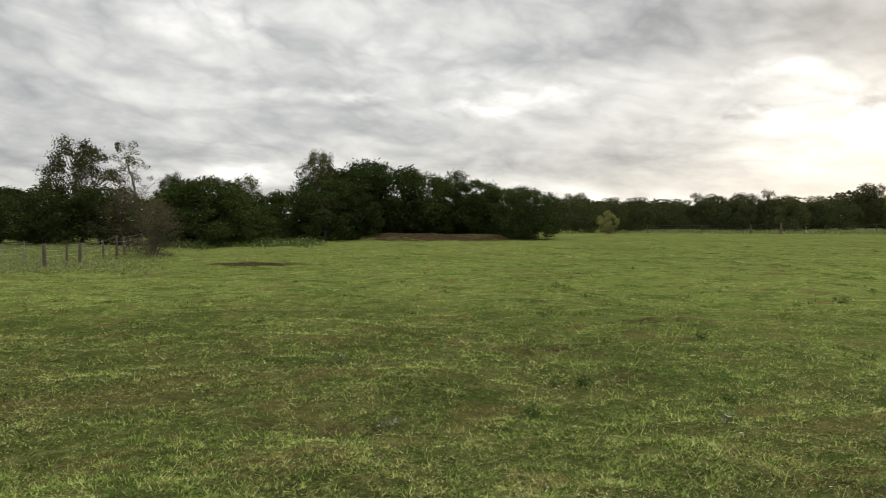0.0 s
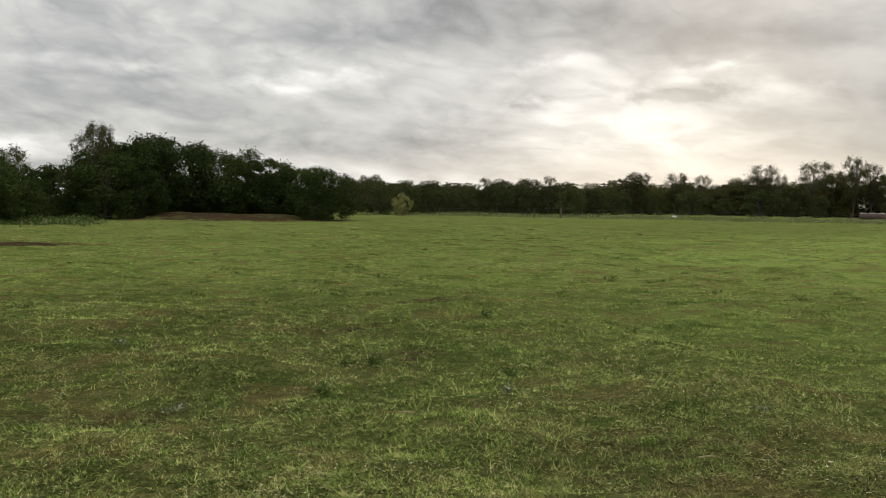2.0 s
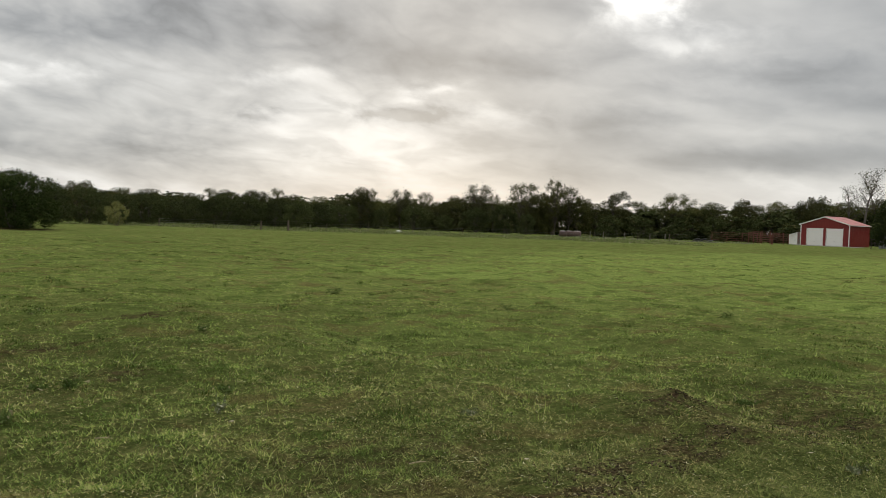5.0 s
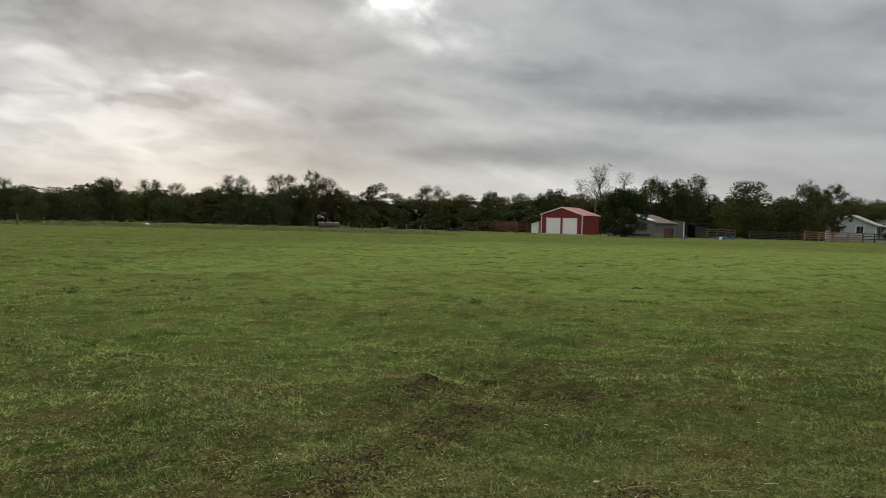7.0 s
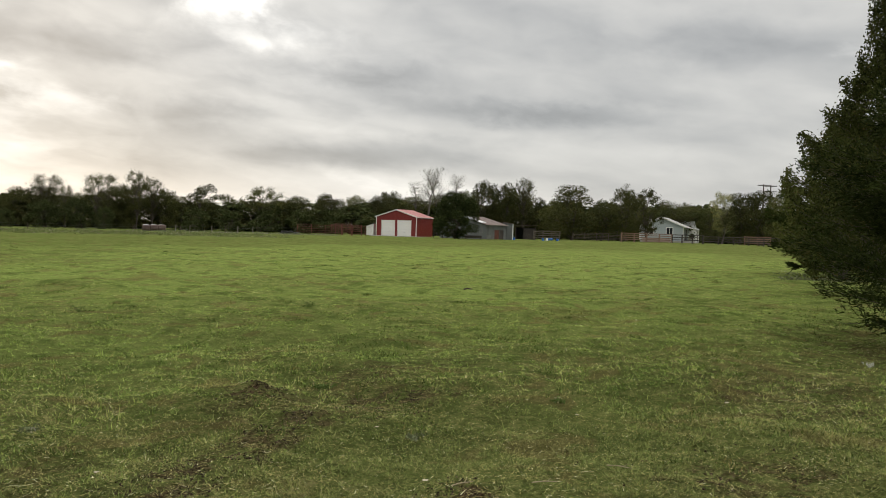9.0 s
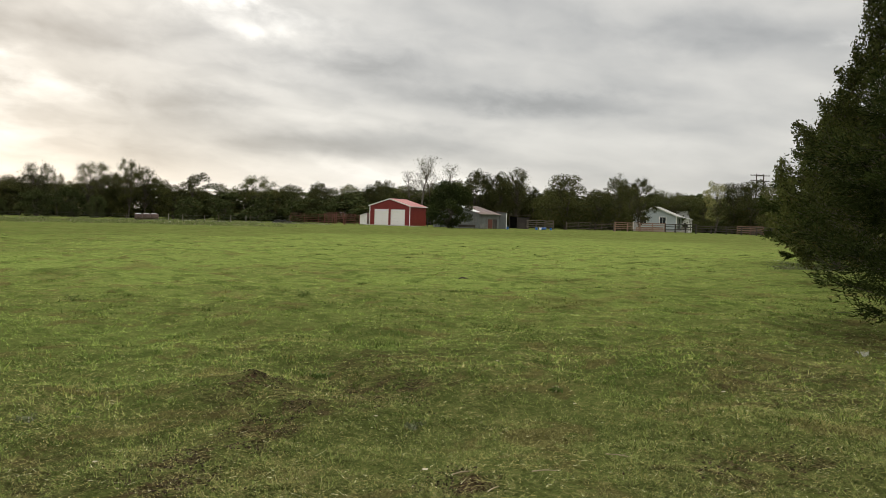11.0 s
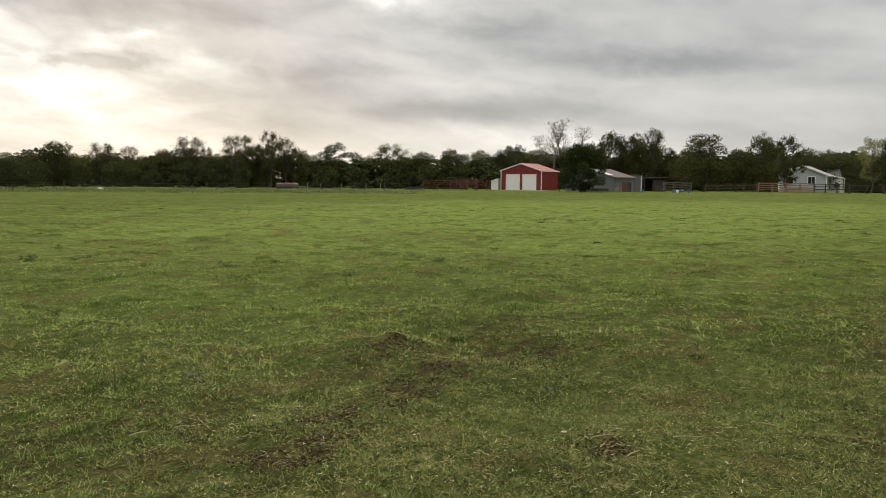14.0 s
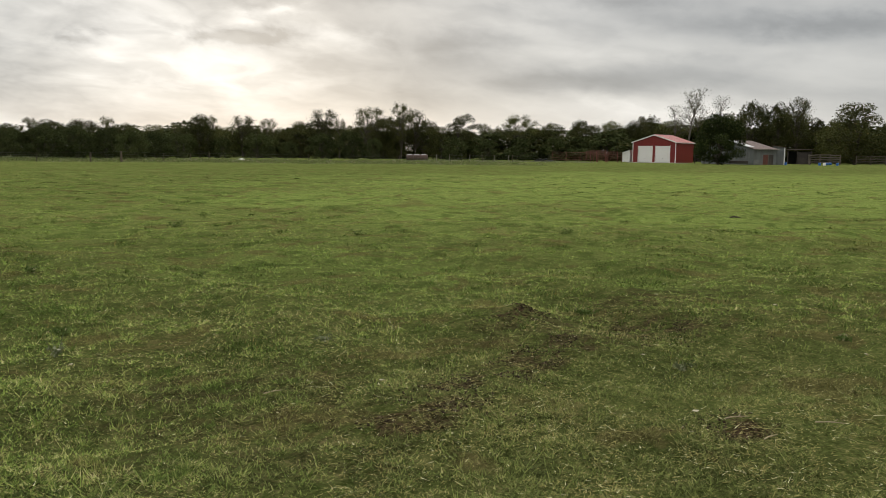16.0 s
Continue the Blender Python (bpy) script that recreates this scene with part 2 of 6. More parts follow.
def grass_colours(n, p):
    """The pasture's patches by place: how dry the sward is, how worn, tussocks, scorched and lush spots, how pale."""
    broad = n.noise(p, 0.16, 4.0, 0.6, 0.4)
    patch = n.noise(p, 0.75, 5.0, 0.62, 0.5)
    small = n.noise(p, 3.2, 4.0, 0.6)
    dry = n.math("ADD", n.math("MULTIPLY", broad, 0.40), n.math("ADD", n.math("MULTIPLY", patch, 0.42), n.math("MULTIPLY", small, 0.18)))
    dry = n.math("MULTIPLY_ADD", dry, 3.3, -1.15, clamp=True)
    # worn and dug places: centre x, y and half widths
    worn = earth = 0.0
    for x, y, rx, ry, amount in BARE:
        off = n.vec("DIVIDE", n.vec("SUBTRACT", p, (x, y, 0)), (rx, ry, 1e6))
        q = n.vec("LENGTH", off, out=1)
        q = n.math("ADD", q, n.math("ADD", n.math("MULTIPLY", n.math("SUBTRACT", patch, 0.5), 1.7), n.math("MULTIPLY", n.math("SUBTRACT", small, 0.5), 1.9)))
        if y > 20:  # bare earth
            earth = n.math("MAXIMUM", earth, n.span(q, 1.3, 0.8, 0.0, amount))
        else:
            worn = n.math("MAXIMUM", worn, n.span(q, 1.15, 0.5, 0.0, amount))
    worn = n.math("MULTIPLY", worn, n.span(n.noise(p, 4.6, 5.0, 0.7), 0.45, 0.56, 0.05, 1.0))
    worn = n.math("MAXIMUM", worn, n.math("MULTIPLY", earth, n.span(n.noise(p, 2.0, 4.0, 0.6), 0.35, 0.5, 0.65, 1.0)))
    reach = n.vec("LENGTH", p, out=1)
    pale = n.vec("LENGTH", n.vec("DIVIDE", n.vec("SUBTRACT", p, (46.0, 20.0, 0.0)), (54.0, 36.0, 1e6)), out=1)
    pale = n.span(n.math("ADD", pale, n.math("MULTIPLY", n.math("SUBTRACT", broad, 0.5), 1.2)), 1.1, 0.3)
    pale_far = n.span(n.math("ADD", reach, n.math("MULTIPLY", n.math("SUBTRACT", broad, 0.5), 26.0)), 6.0, 22.0, 0.0, 0.48)  # paler with distance from the start, broken up by the broad patches
    pale = n.math("MAXIMUM", pale, pale_far)
    scorch = n.span(n.noise(p, 1.15, 5.0, 0.65, 0.6), 0.54, 0.63)
    scorch = n.math("MAXIMUM", scorch, n.math("MULTIPLY", n.span(n.noise(n.vec("ADD", p, (7.0, 3.0, 0.0)), 0.30, 5.0, 0.66, 0.7), 0.58, 0.68), 0.8))
    lush = n.span(n.noise(n.vec("ADD", p, (31.0, 17.0, 0.0)), 1.5, 5.0, 0.62, 0.5), 0.53, 0.63)
    lush = n.math("MAXIMUM", n.math("MULTIPLY", lush, n.span(reach, 5.0, 12.0, 0.45, 0.85)), n.math("MULTIPLY", n.span(n.noise(n.vec("ADD", p, (11.0, 47.0, 0.0)), 0.95, 6.0, 0.7, 0.8), 0.55, 0.61), 0.95))
    return dry, worn, small, scorch, lush, pale

BARE = [  # worn or dug ground: x, y, half widths, how bare
    (6.05, 5.1, 0.42, 0.28, 1.0), (6.6, 4.0, 0.9, 0.5, 0.7), (5.7, 3.9, 0.7, 0.4, 0.7), (4.9, 3.85, 0.7, 0.35, 0.75), (4.2, 3.8, 0.6, 0.3, 0.8),
    (3.5, 3.55, 0.6, 0.3, 0.8), (5.9, 4.6, 1.0, 0.6, 0.5), (4.64, 2.16, 0.3, 0.22, 0.95), (3.05, 12.6, 0.75, 0.5, 0.95), (1.15, 10.2, 0.7, 0.4, 0.85),
    (1.83, 8.6, 0.45, 0.3, 0.7), (2.8, 5.0, 0.9, 0.4, 0.5), (-0.9, 6.4, 0.9, 0.3, 0.5), (-7.2, 32.0, 2.0, 1.3, 1.0), (8.2, 4.8, 1.4, 0.7, 0.5),
    (5.9, 0.7, 0.7, 0.6, 0.7), (9.6, 0.6, 2.4, 1.0, 0.55), (15.0, -0.8, 3.6, 2.4, 0.6), (2.7, 4.2, 1.5, 1.1, 0.42), (-2.2, 67.8, 7.0, 4.2, 1.0), (4.6, 70.5, 5.0, 3.0, 0.85),
]


LUMPS = np.random.default_rng(5).uniform(0, 1, (256, 256))


def lumps(x, y, scale, shift=0.0):
    """Smooth random relief between 0 and 1, with `scale` lumps to the metre."""
    x, y = np.asarray(x, float) * scale + shift, np.asarray(y, float) * scale + 3.7 * shift
    i, j = np.floor(x).astype(int), np.floor(y).astype(int)
    u, v = x - i, y - j
    u, v = u * u * (3 - 2 * u), v * v * (3 - 2 * v)
    i, j, k, m = i % 256, j % 256, (i + 1) % 256, (j + 1) % 256
    return (LUMPS[i, j] * (1 - u) + LUMPS[k, j] * u) * (1 - v) + (LUMPS[i, m] * (1 - u) + LUMPS[k, m] * u) * v


def ground_z(x, y):
    """The height of the pasture: nearly flat, with soft hummocks, a hollow by the wire fence and a few heaps."""
    x, y = np.asarray(x, float), np.asarray(y, float)
    d = np.hypot(x, y)
    far = np.exp(-(d / 220.0) ** 2)
    z = 0.018 * np.sin(1.9 * x + 0.6 * y + 1) * np.sin(1.3 * y - 0.7 * x) + 0.03 * np.sin(0.71 * x - 0.33 * y) * np.sin(0.63 * y + 0.4 * x + 2)
    z = z + 0.05 * np.clip(d / 30 - 0.3, 0, 1) * np.sin(0.21 * x + 0.09 * y + 0.5) * np.sin(0.17 * y - 0.06 * x)
    z = z + (0.12 * (lumps(x, y, 1.1) - 0.5) + 0.04 * (lumps(x, y, 3.1, 9.0) - 0.5) + 0.10 * (lumps(x, y, 0.35, 4.0) - 0.5) * np.clip(d / 12 - 0.5, 0, 1.6)) * np.exp(-(d / 75.0) ** 2)
    z = z * far
    z = z - 0.42 * np.exp(-((x + 18) / 9.0) ** 2 - ((y - 38) / 11.0) ** 2)
    z = z + 0.11 * np.exp(-((x - 6.05) / 0.24) ** 2 - ((y - 5.1) / 0.18) ** 2)
    z = z + 0.38 * np.exp(-((x - 151.0) / 26.0) ** 2 - ((y - 33.0) / 18.0) ** 2)
    z = z + 1.1 * np.exp(-((x + 4.4) / 3.2) ** 2 - ((y - 69.0) / 1.8) ** 2) + 0.5 * np.exp(-((x - 0.5) / 5.5) ** 4 - ((y - 71.0) / 2.0) ** 2)
    return z


def gz(x, y):
    return float(ground_z(x, y))


def at(az, d, z=None, turn=0.0, scale=(1, 1, 1)):
    """A pose on the ground at a bearing and distance from the start: local x runs to the right of the line of sight, y away along it."""
    x, y = d * math.sin(radians(az)), d * math.cos(radians(az))
    return pose(x, y, gz(x, y) if z is None else z, 0, 0, turn - az) @ Matrix.Diagonal((*scale, 1))


def fast_mesh(name, verts, faces):
    """A mesh from a vertex array and an index array with the same number of corners in each face."""
    me = bpy.data.meshes.new(name)
    verts, faces = np.asarray(verts, np.float32), np.asarray(faces, np.int32)
    k = faces.shape[1]
    me.vertices.add(len(verts))
    me.vertices.foreach_set("co", verts.ravel())
    me.loops.add(faces.size)
    me.loops.foreach_set("vertex_index", faces.ravel())
    me.polygons.add(len(faces))
    me.polygons.foreach_set("loop_start", np.arange(0, faces.size, k, dtype=np.int32))
    me.update(calc_edges=True)
    return me


def ground_material(blade=False):
    m, n = material("grass_blades" if blade else "pasture_turf")
    p = place(n)
    dry, worn, small, scorch, lush, pale = grass_colours(n, p)
    fine = n.noise(p, 19.0, 5.0, 0.7)
    knot = n.span(n.noise(p, 6.0, 5.0, 0.68), 0.34, 0.66)
    leaf = n.add("ShaderNodeSeparateColor", {0: n.add("ShaderNodeTexVoronoi", {"Vector": n.vec("ADD", p, n.vec("MULTIPLY", n.noise(p, 40.0, 2.0, 0.5, out=1), (0.03, 0.03, 0.03))), "Scale": 62.0, "Randomness": 1.0}).outputs["Color"]}).outputs[0]
    if blade:
        own = n.add("ShaderNodeNewGeometry").outputs["Random Per Island"]
        cell = n.add("ShaderNodeSeparateColor", {0: n.add("ShaderNodeTexVoronoi", {"Vector": n.vec("ADD", p, n.vec("MULTIPLY", n.noise(p, 16.0, 2.0, 0.5, out=1), (0.06, 0.06, 0.0))), "Scale": 21.0, "Randomness": 1.0}).outputs["Color"]}).outputs[0]
        even = n.span(n.vec("LENGTH", p, out=1), 6.0, 20.0, 1.0, 0.25)  # blade tones vary less with distance from the start
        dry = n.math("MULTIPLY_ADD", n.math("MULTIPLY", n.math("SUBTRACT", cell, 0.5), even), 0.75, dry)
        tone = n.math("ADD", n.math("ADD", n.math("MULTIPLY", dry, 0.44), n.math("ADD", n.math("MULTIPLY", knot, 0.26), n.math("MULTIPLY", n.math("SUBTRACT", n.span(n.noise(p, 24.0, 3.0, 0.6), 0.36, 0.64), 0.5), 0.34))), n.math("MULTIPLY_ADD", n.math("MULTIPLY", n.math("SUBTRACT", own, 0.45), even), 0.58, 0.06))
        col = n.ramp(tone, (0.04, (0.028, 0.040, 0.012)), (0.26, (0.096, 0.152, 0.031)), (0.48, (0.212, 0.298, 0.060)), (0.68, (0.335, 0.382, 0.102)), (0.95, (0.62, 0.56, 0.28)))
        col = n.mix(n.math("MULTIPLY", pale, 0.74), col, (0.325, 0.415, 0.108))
        col = n.mix(n.math("MULTIPLY", lush, 0.62), col, (0.062, 0.112, 0.018))
        col = n.mix(n.math("MULTIPLY", scorch, 0.55), col, (0.205, 0.150, 0.062))
        col = n.mix(n.math("MULTIPLY", worn, 0.80), col, (0.088, 0.070, 0.036))
        col = n.mix(n.math("MULTIPLY", n.span(n.vec("LENGTH", n.vec("SUBTRACT", p, (4.4, 0.9, 0.0)), out=1), 5.5, 1.5), 0.55), col, (0.120, 0.112, 0.046))
        finish(n, col, 0.8, translucent=0.2, spec=0.05)
        return m
    tone = n.math("ADD", n.math("MULTIPLY", dry, 0.42), n.math("ADD", n.math("MULTIPLY", fine, 0.30), n.math("MULTIPLY_ADD", n.math("SUBTRACT", leaf, 0.5), 0.42, n.math("MULTIPLY", knot, 0.34))))
    col = n.ramp(tone, (0.24, (0.011, 0.014, 0.005)), (0.46, (0.046, 0.060, 0.015)), (0.62, (0.098, 0.110, 0.032)), (0.88, (0.190, 0.160, 0.072)))
    col = n.mix(n.math("MULTIPLY", pale, 0.72), col, (0.232, 0.298, 0.076))
    col = n.mix(n.math("MULTIPLY", lush, 0.6), col, (0.038, 0.066, 0.012))
    col = n.mix(n.math("MULTIPLY", scorch, 0.55), col, (0.122, 0.088, 0.038))
    col = n.mix(n.math("MULTIPLY", n.span(n.noise(p, 30.0, 5.0, 0.72), 0.45, 0.66), 0.45), col, (0.024, 0.024, 0.009))
    thatch_shade = n.span(n.vec("LENGTH", p, out=1), 20.0, 9.0, 0.0, 0.40)  # thatch and soil tones, darkened inside 20 m to paint shade between the tufts
    col = n.mix(thatch_shade, col, n.mix(n.span(fine, 0.35, 0.65), (0.018, 0.020, 0.007), (0.062, 0.064, 0.024)))
    soil = n.mix(n.span(n.math("MULTIPLY_ADD", n.math("SUBTRACT", leaf, 0.5), 0.4, fine), 0.3, 0.7), (0.012, 0.008, 0.005), (0.070, 0.046, 0.028))
    col = n.mix(worn, col, soil)
    height = n.math("ADD", n.math("MULTIPLY", small, 0.5), n.math("ADD", n.math("MULTIPLY", knot, 0.35), n.math("MULTIPLY", fine, 0.3)))
    finish(n, col, 1.0, bump=height, strength=0.9, distance=0.07, spec=0.0)
    return m


def make_ground():
    rings = np.concatenate([[0.4], np.geomspace(1.0, 3.0, 12, endpoint=False), np.geomspace(3.0, 18.0, 130, endpoint=False), np.geomspace(18.0, 60.0, 60), np.geomspace(64.0, 260.0, 26), np.geomspace(300.0, 3200.0, 14)])
    a = np.radians(np.concatenate([np.linspace(-36, 98, 330, endpoint=False), np.linspace(98, 324, 50, endpoint=False)]))
    steps = len(a)
    x, y = np.outer(rings, np.sin(a)).ravel(), np.outer(rings, np.cos(a)).ravel()
    verts = np.stack([x, y, ground_z(x, y)], 1)
    i, j = np.meshgrid(np.arange(len(rings) - 1), np.arange(steps), indexing="ij")
    i, j = i.ravel(), j.ravel()
    k = (j + 1) % steps
    faces = np.stack([i * steps + j, (i + 1) * steps + j, (i + 1) * steps + k, i * steps + k], 1)[:, ::-1]
    verts = np.vstack([verts, [[0, 0, gz(0, 0)]]])
    hub = np.full(steps, len(verts) - 1)
    j = np.arange(steps)
    faces = np.vstack([faces, np.stack([hub, (j + 1) % steps, j, j], 1)])
    faces[-steps:, 3] = faces[-steps:, 2]
    me = bpy.data.meshes.new("ground")
    me.from_pydata(verts.tolist(), [], [tuple(f) if f[2] != f[3] else tuple(f[:3]) for f in faces.tolist()])
    me.polygons.foreach_set("use_smooth", np.ones(len(faces), bool))
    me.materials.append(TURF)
    return tagged(new("ground", me), "mown green pasture with straw and bare patches", "ground", kind="structure")


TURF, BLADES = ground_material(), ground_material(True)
make_ground()


# ---- plants: builders ----
def blades(rng, x, y, length, width, lean, out=None, lift=0.0):
    """One triangle for each blade, rooted on the ground, or lying up to a lift above it."""
    n = len(x)
    b = rng.uniform(0, 2 * np.pi, n) if out is None else out + rng.normal(0, 0.6, n)
    a = b + np.pi / 2 + rng.normal(0, 0.5, n)
    z = ground_z(x, y)
    half = np.stack([np.cos(a), np.sin(a), np.zeros(n)], 1) * (width / 2)[:, None]
    root = np.stack([x, y, z - 0.004 + lift * rng.uniform(0.2, 1.0, n)], 1)
    tip = root + np.stack([np.cos(b) * np.sin(lean), np.sin(b) * np.sin(lean), np.cos(lean)], 1) * length[:, None]
    return np.stack([root - half, root + half, tip], 1).reshape(-1, 3), np.arange(3 * n).reshape(-1, 3)


def tuft_noise(x, y):
    """Cheap uneven cover, about 0 to 1."""
    return 1.5 * (0.42 * lumps(x, y, 1.7, 2.0) + 0.33 * lumps(x, y, 5.3, 6.0) + 0.25 * lumps(x, y, 0.5, 1.0)) - 0.25


def sector(rng, n, d0, d1, a0=-33.0, a1=96.0):
    d = np.exp(rng.uniform(np.log(d0), np.log(d1), n))
    a = np.radians(rng.uniform(a0, a1, n))
    return d * np.sin(a), d * np.cos(a), d


def stuff(name, verts, faces, mat, label, category="grass"):
    me = fast_mesh(name, verts, faces)
    me.materials.append(mat)
    return tagged(new(name, me), label, category, kind="stuff")


def bareness(x, y):
    out = np.zeros(len(x))
    for bx, by, rx, ry, amount in BARE:
        q = np.hypot((x - bx) / rx, (y - by) / ry)
        out = np.maximum(out, amount * np.clip((1.15 - q) / 0.5, 0, 1))
    return out


def make_grass():
    rng = np.random.default_rng(11)
    # the sward: tufts of short blades, and flat-leaved herbs among them, closest together where the shot begins
    cx, cy, d = sector(rng, 180000, 3.5, 62.0)
    cover = tuft_noise(cx, cy)
    gap = 0.6 * lumps(cx, cy, 11.0, 17.0) + 0.4 * lumps(cx, cy, 23.0, 5.0)
    keep = (rng.uniform(0, 1, len(cx)) < (0.25 + 1.4 * cover) * np.clip((66 - d) / 36, 0, 1)) & ((gap > rng.uniform(0.32, 0.5, len(cx))) | (d > 16)) & (rng.uniform(0, 1, len(cx)) > 0.92 * bareness(cx, cy) ** 1.5)
    cx, cy, d, cover = cx[keep], cy[keep], d[keep], cover[keep]
    tall = rng.gamma(2.5, 0.4, len(cx)) * 0.62 * (0.45 + 0.8 * np.clip(cover, 0, 1.2)) + 0.35
    herb = rng.uniform(0, 1, len(cx)) < 0.42
    cx, cy, d, tall, herb = (np.repeat(q, 10) for q in (cx, cy, d, tall, herb))
    grow = np.maximum(1.0, d / 6.0)
    a, r = rng.uniform(0, 2 * np.pi, len(cx)), np.abs(rng.normal(0, 0.024, len(cx))) * grow ** 0.8 * np.where(herb, 1.5, 1.0)
    length = rng.gamma(6.0, 0.0068, len(cx)) * tall * np.clip(9.0 / d, 0.42, 1.0) ** 0.7 * np.where(herb, 0.5, 1.0)
    width = rng.uniform(0.0045, 0.0095, len(cx)) * grow ** 1.15 * np.where(herb, 1.9, 1.0)
    lean = np.clip(np.where(herb, rng.normal(1.2, 0.22, len(cx)), np.abs(rng.normal(1.05, 0.28, len(cx)))), 0, 1.48)
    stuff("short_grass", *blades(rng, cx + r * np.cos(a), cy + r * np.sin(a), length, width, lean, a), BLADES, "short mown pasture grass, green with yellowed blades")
    # clods of turned soil on the dug places
    cx, cy = [], []
    for bx, by, rx, ry, amount in BARE:
        if math.hypot(bx, by) < 8 and amount > 0.6:
            n = int(1500 * amount * math.sqrt(rx * ry))
            cx.append(bx + rng.normal(0, 0.62 * rx, n))
            cy.append(by + rng.normal(0, 0.62 * ry, n))
    cx, cy = np.concatenate(cx), np.concatenate(cy)
    keep = lumps(cx, cy, 4.6, 13.0) > 0.55
    cx, cy = cx[keep], cy[keep]
    n, size = len(cx), np.minimum(rng.gamma(2.0, 0.0026, len(cx)) + 0.003, 0.012)
    knob = np.array([(1, 0, 0), (0, 1, 0), (-1, 0, 0), (0, -1, 0), (0, 0, 0.85), (0, 0, -0.6)])
    v = knob[None] * rng.uniform(0.6, 1.35, (n, 6, 1)) * size[:, None, None] + rng.normal(0, 0.12, (n, 6, 3)) * size[:, None, None]
    v += np.stack([cx, cy, ground_z(cx, cy) + 0.1 * size], 1)[:, None]
    side = np.array([(0, 1, 4), (1, 2, 4), (2, 3, 4), (3, 0, 4), (1, 0, 5), (2, 1, 5), (3, 2, 5), (0, 3, 5)])
    stuff("soil_clods", v.reshape(-1, 3), (side[None] + 6 * np.arange(n)[:, None, None]).reshape(-1, 3), SOIL, "dark crumbs of turned soil on the worn track", "soil")
    # darker tussocks that the mower left, in short swathes
    cx, cy, d = sector(rng, 620, 6.0, 62.0)
    keep = lumps(cx, cy, 0.12, 29.0) > 0.40
    cx, cy, d = (np.repeat(q[keep], 90) for q in (cx, cy, d))
    way = np.repeat(rng.uniform(0, np.pi, keep.sum()), 90)
    wide = np.repeat(rng.uniform(0.06, 0.16, keep.sum()), 90)
    u, v = rng.normal(0, 2.2, len(cx)) * wide, rng.normal(0, 0.9, len(cx)) * wide
    grow = np.maximum(1.0, d / 9.0)
    x, y = cx + u * np.cos(way) - v * np.sin(way), cy + u * np.sin(way) + v * np.cos(way)
    tuft = blades(rng, x, y, rng.gamma(6.0, 0.0085, len(x)) * np.exp(-(v / wide) ** 2 / 3), rng.uniform(0.006, 0.011, len(x)) * grow ** 0.8, np.clip(np.abs(rng.normal(0.75, 0.35, len(x))), 0, 1.4))
    stuff("grass_tussocks", *tuft, TUSSOCK, "darker uncut tussocks standing in the mown pasture")
    # dry clippings strewn in drifts
    x, y, d = sector(rng, 205000, 3.5, 20.0)
    patch = 0.45 * lumps(x, y, 0.45, 11.0) + 0.35 * lumps(x, y, 1.9, 7.0) + 0.2 * lumps(x, y, 5.0, 3.0)
    patch = patch + 0.16 * np.exp(-((x - 2.7) / 1.9) ** 2 - ((y - 4.3) / 1.7) ** 2)  # litter left thickest by the track
    keep = (rng.uniform(0.33, 0.78, len(x)) < patch) & (rng.uniform(0, 1, len(x)) < 8.0 / d)
    x, y, d = x[keep], y[keep], d[keep]
    grow = np.maximum(1.0, d / 6.0)
    straw = blades(rng, x, y, rng.gamma(4.0, 0.0058, len(x)) * grow ** 0.3, rng.uniform(0.0035, 0.007, len(x)) * grow ** 0.7, rng.uniform(1.2, 1.7, len(x)), lift=0.022)
    # heaps of longer wilted clippings
    cx, cy, d = sector(rng, 9000, 3.3, 16.0)
    drift = 0.5 * lumps(cx, cy, 0.5, 11.0) + 0.3 * lumps(cx, cy, 1.6, 21.0) + 0.2 * lumps(cx, cy, 5.0, 3.0)
    keep = rng.uniform(0.50, 0.80, len(cx)) < drift
    cx, cy, d = (np.repeat(q[keep], 8) for q in (cx, cy, d))
    grow = np.maximum(1.0, d / 7.0)
    wisp = blades(rng, cx + rng.normal(0, 0.035, len(cx)) * grow, cy + rng.normal(0, 0.035, len(cx)) * grow, rng.gamma(5.0, 0.010, len(cx)), rng.uniform(0.003, 0.006, len(cx)) * grow, rng.uniform(1.25, 1.7, len(cx)), lift=0.032)
    stuff("cut_straw", np.vstack([straw[0], wisp[0]]), np.vstack([straw[1], wisp[1] + len(straw[0])]), STRAW, "pale dry clippings lying on the mown pasture", "straw")


def leaf_quads(rng, centre, size, stretch=1.8, up=0.0, out=None):
    """A small pointed blade for each leaf, turned at random; out: a direction each leaf tends to."""
    n = len(centre)
    u = rng.normal(0, 1, (n, 3))
    if out is not None:
        u = u * 0.55 + out
    u[:, 2] += up
    u /= np.linalg.norm(u, axis=1, keepdims=True) + 1e-9
    w = np.cross(u, rng.normal(0, 1, (n, 3)))
    w /= np.linalg.norm(w, axis=1, keepdims=True) + 1e-9
    s = (size * rng.uniform(0.6, 1.35, n))[:, None]
    u, w = u * s * stretch / 2, w * s / 2
    return np.stack([centre - u + w, centre - u * 0.6 - w, centre + u], 1).reshape(-1, 3), np.arange(3 * n).reshape(-1, 3)


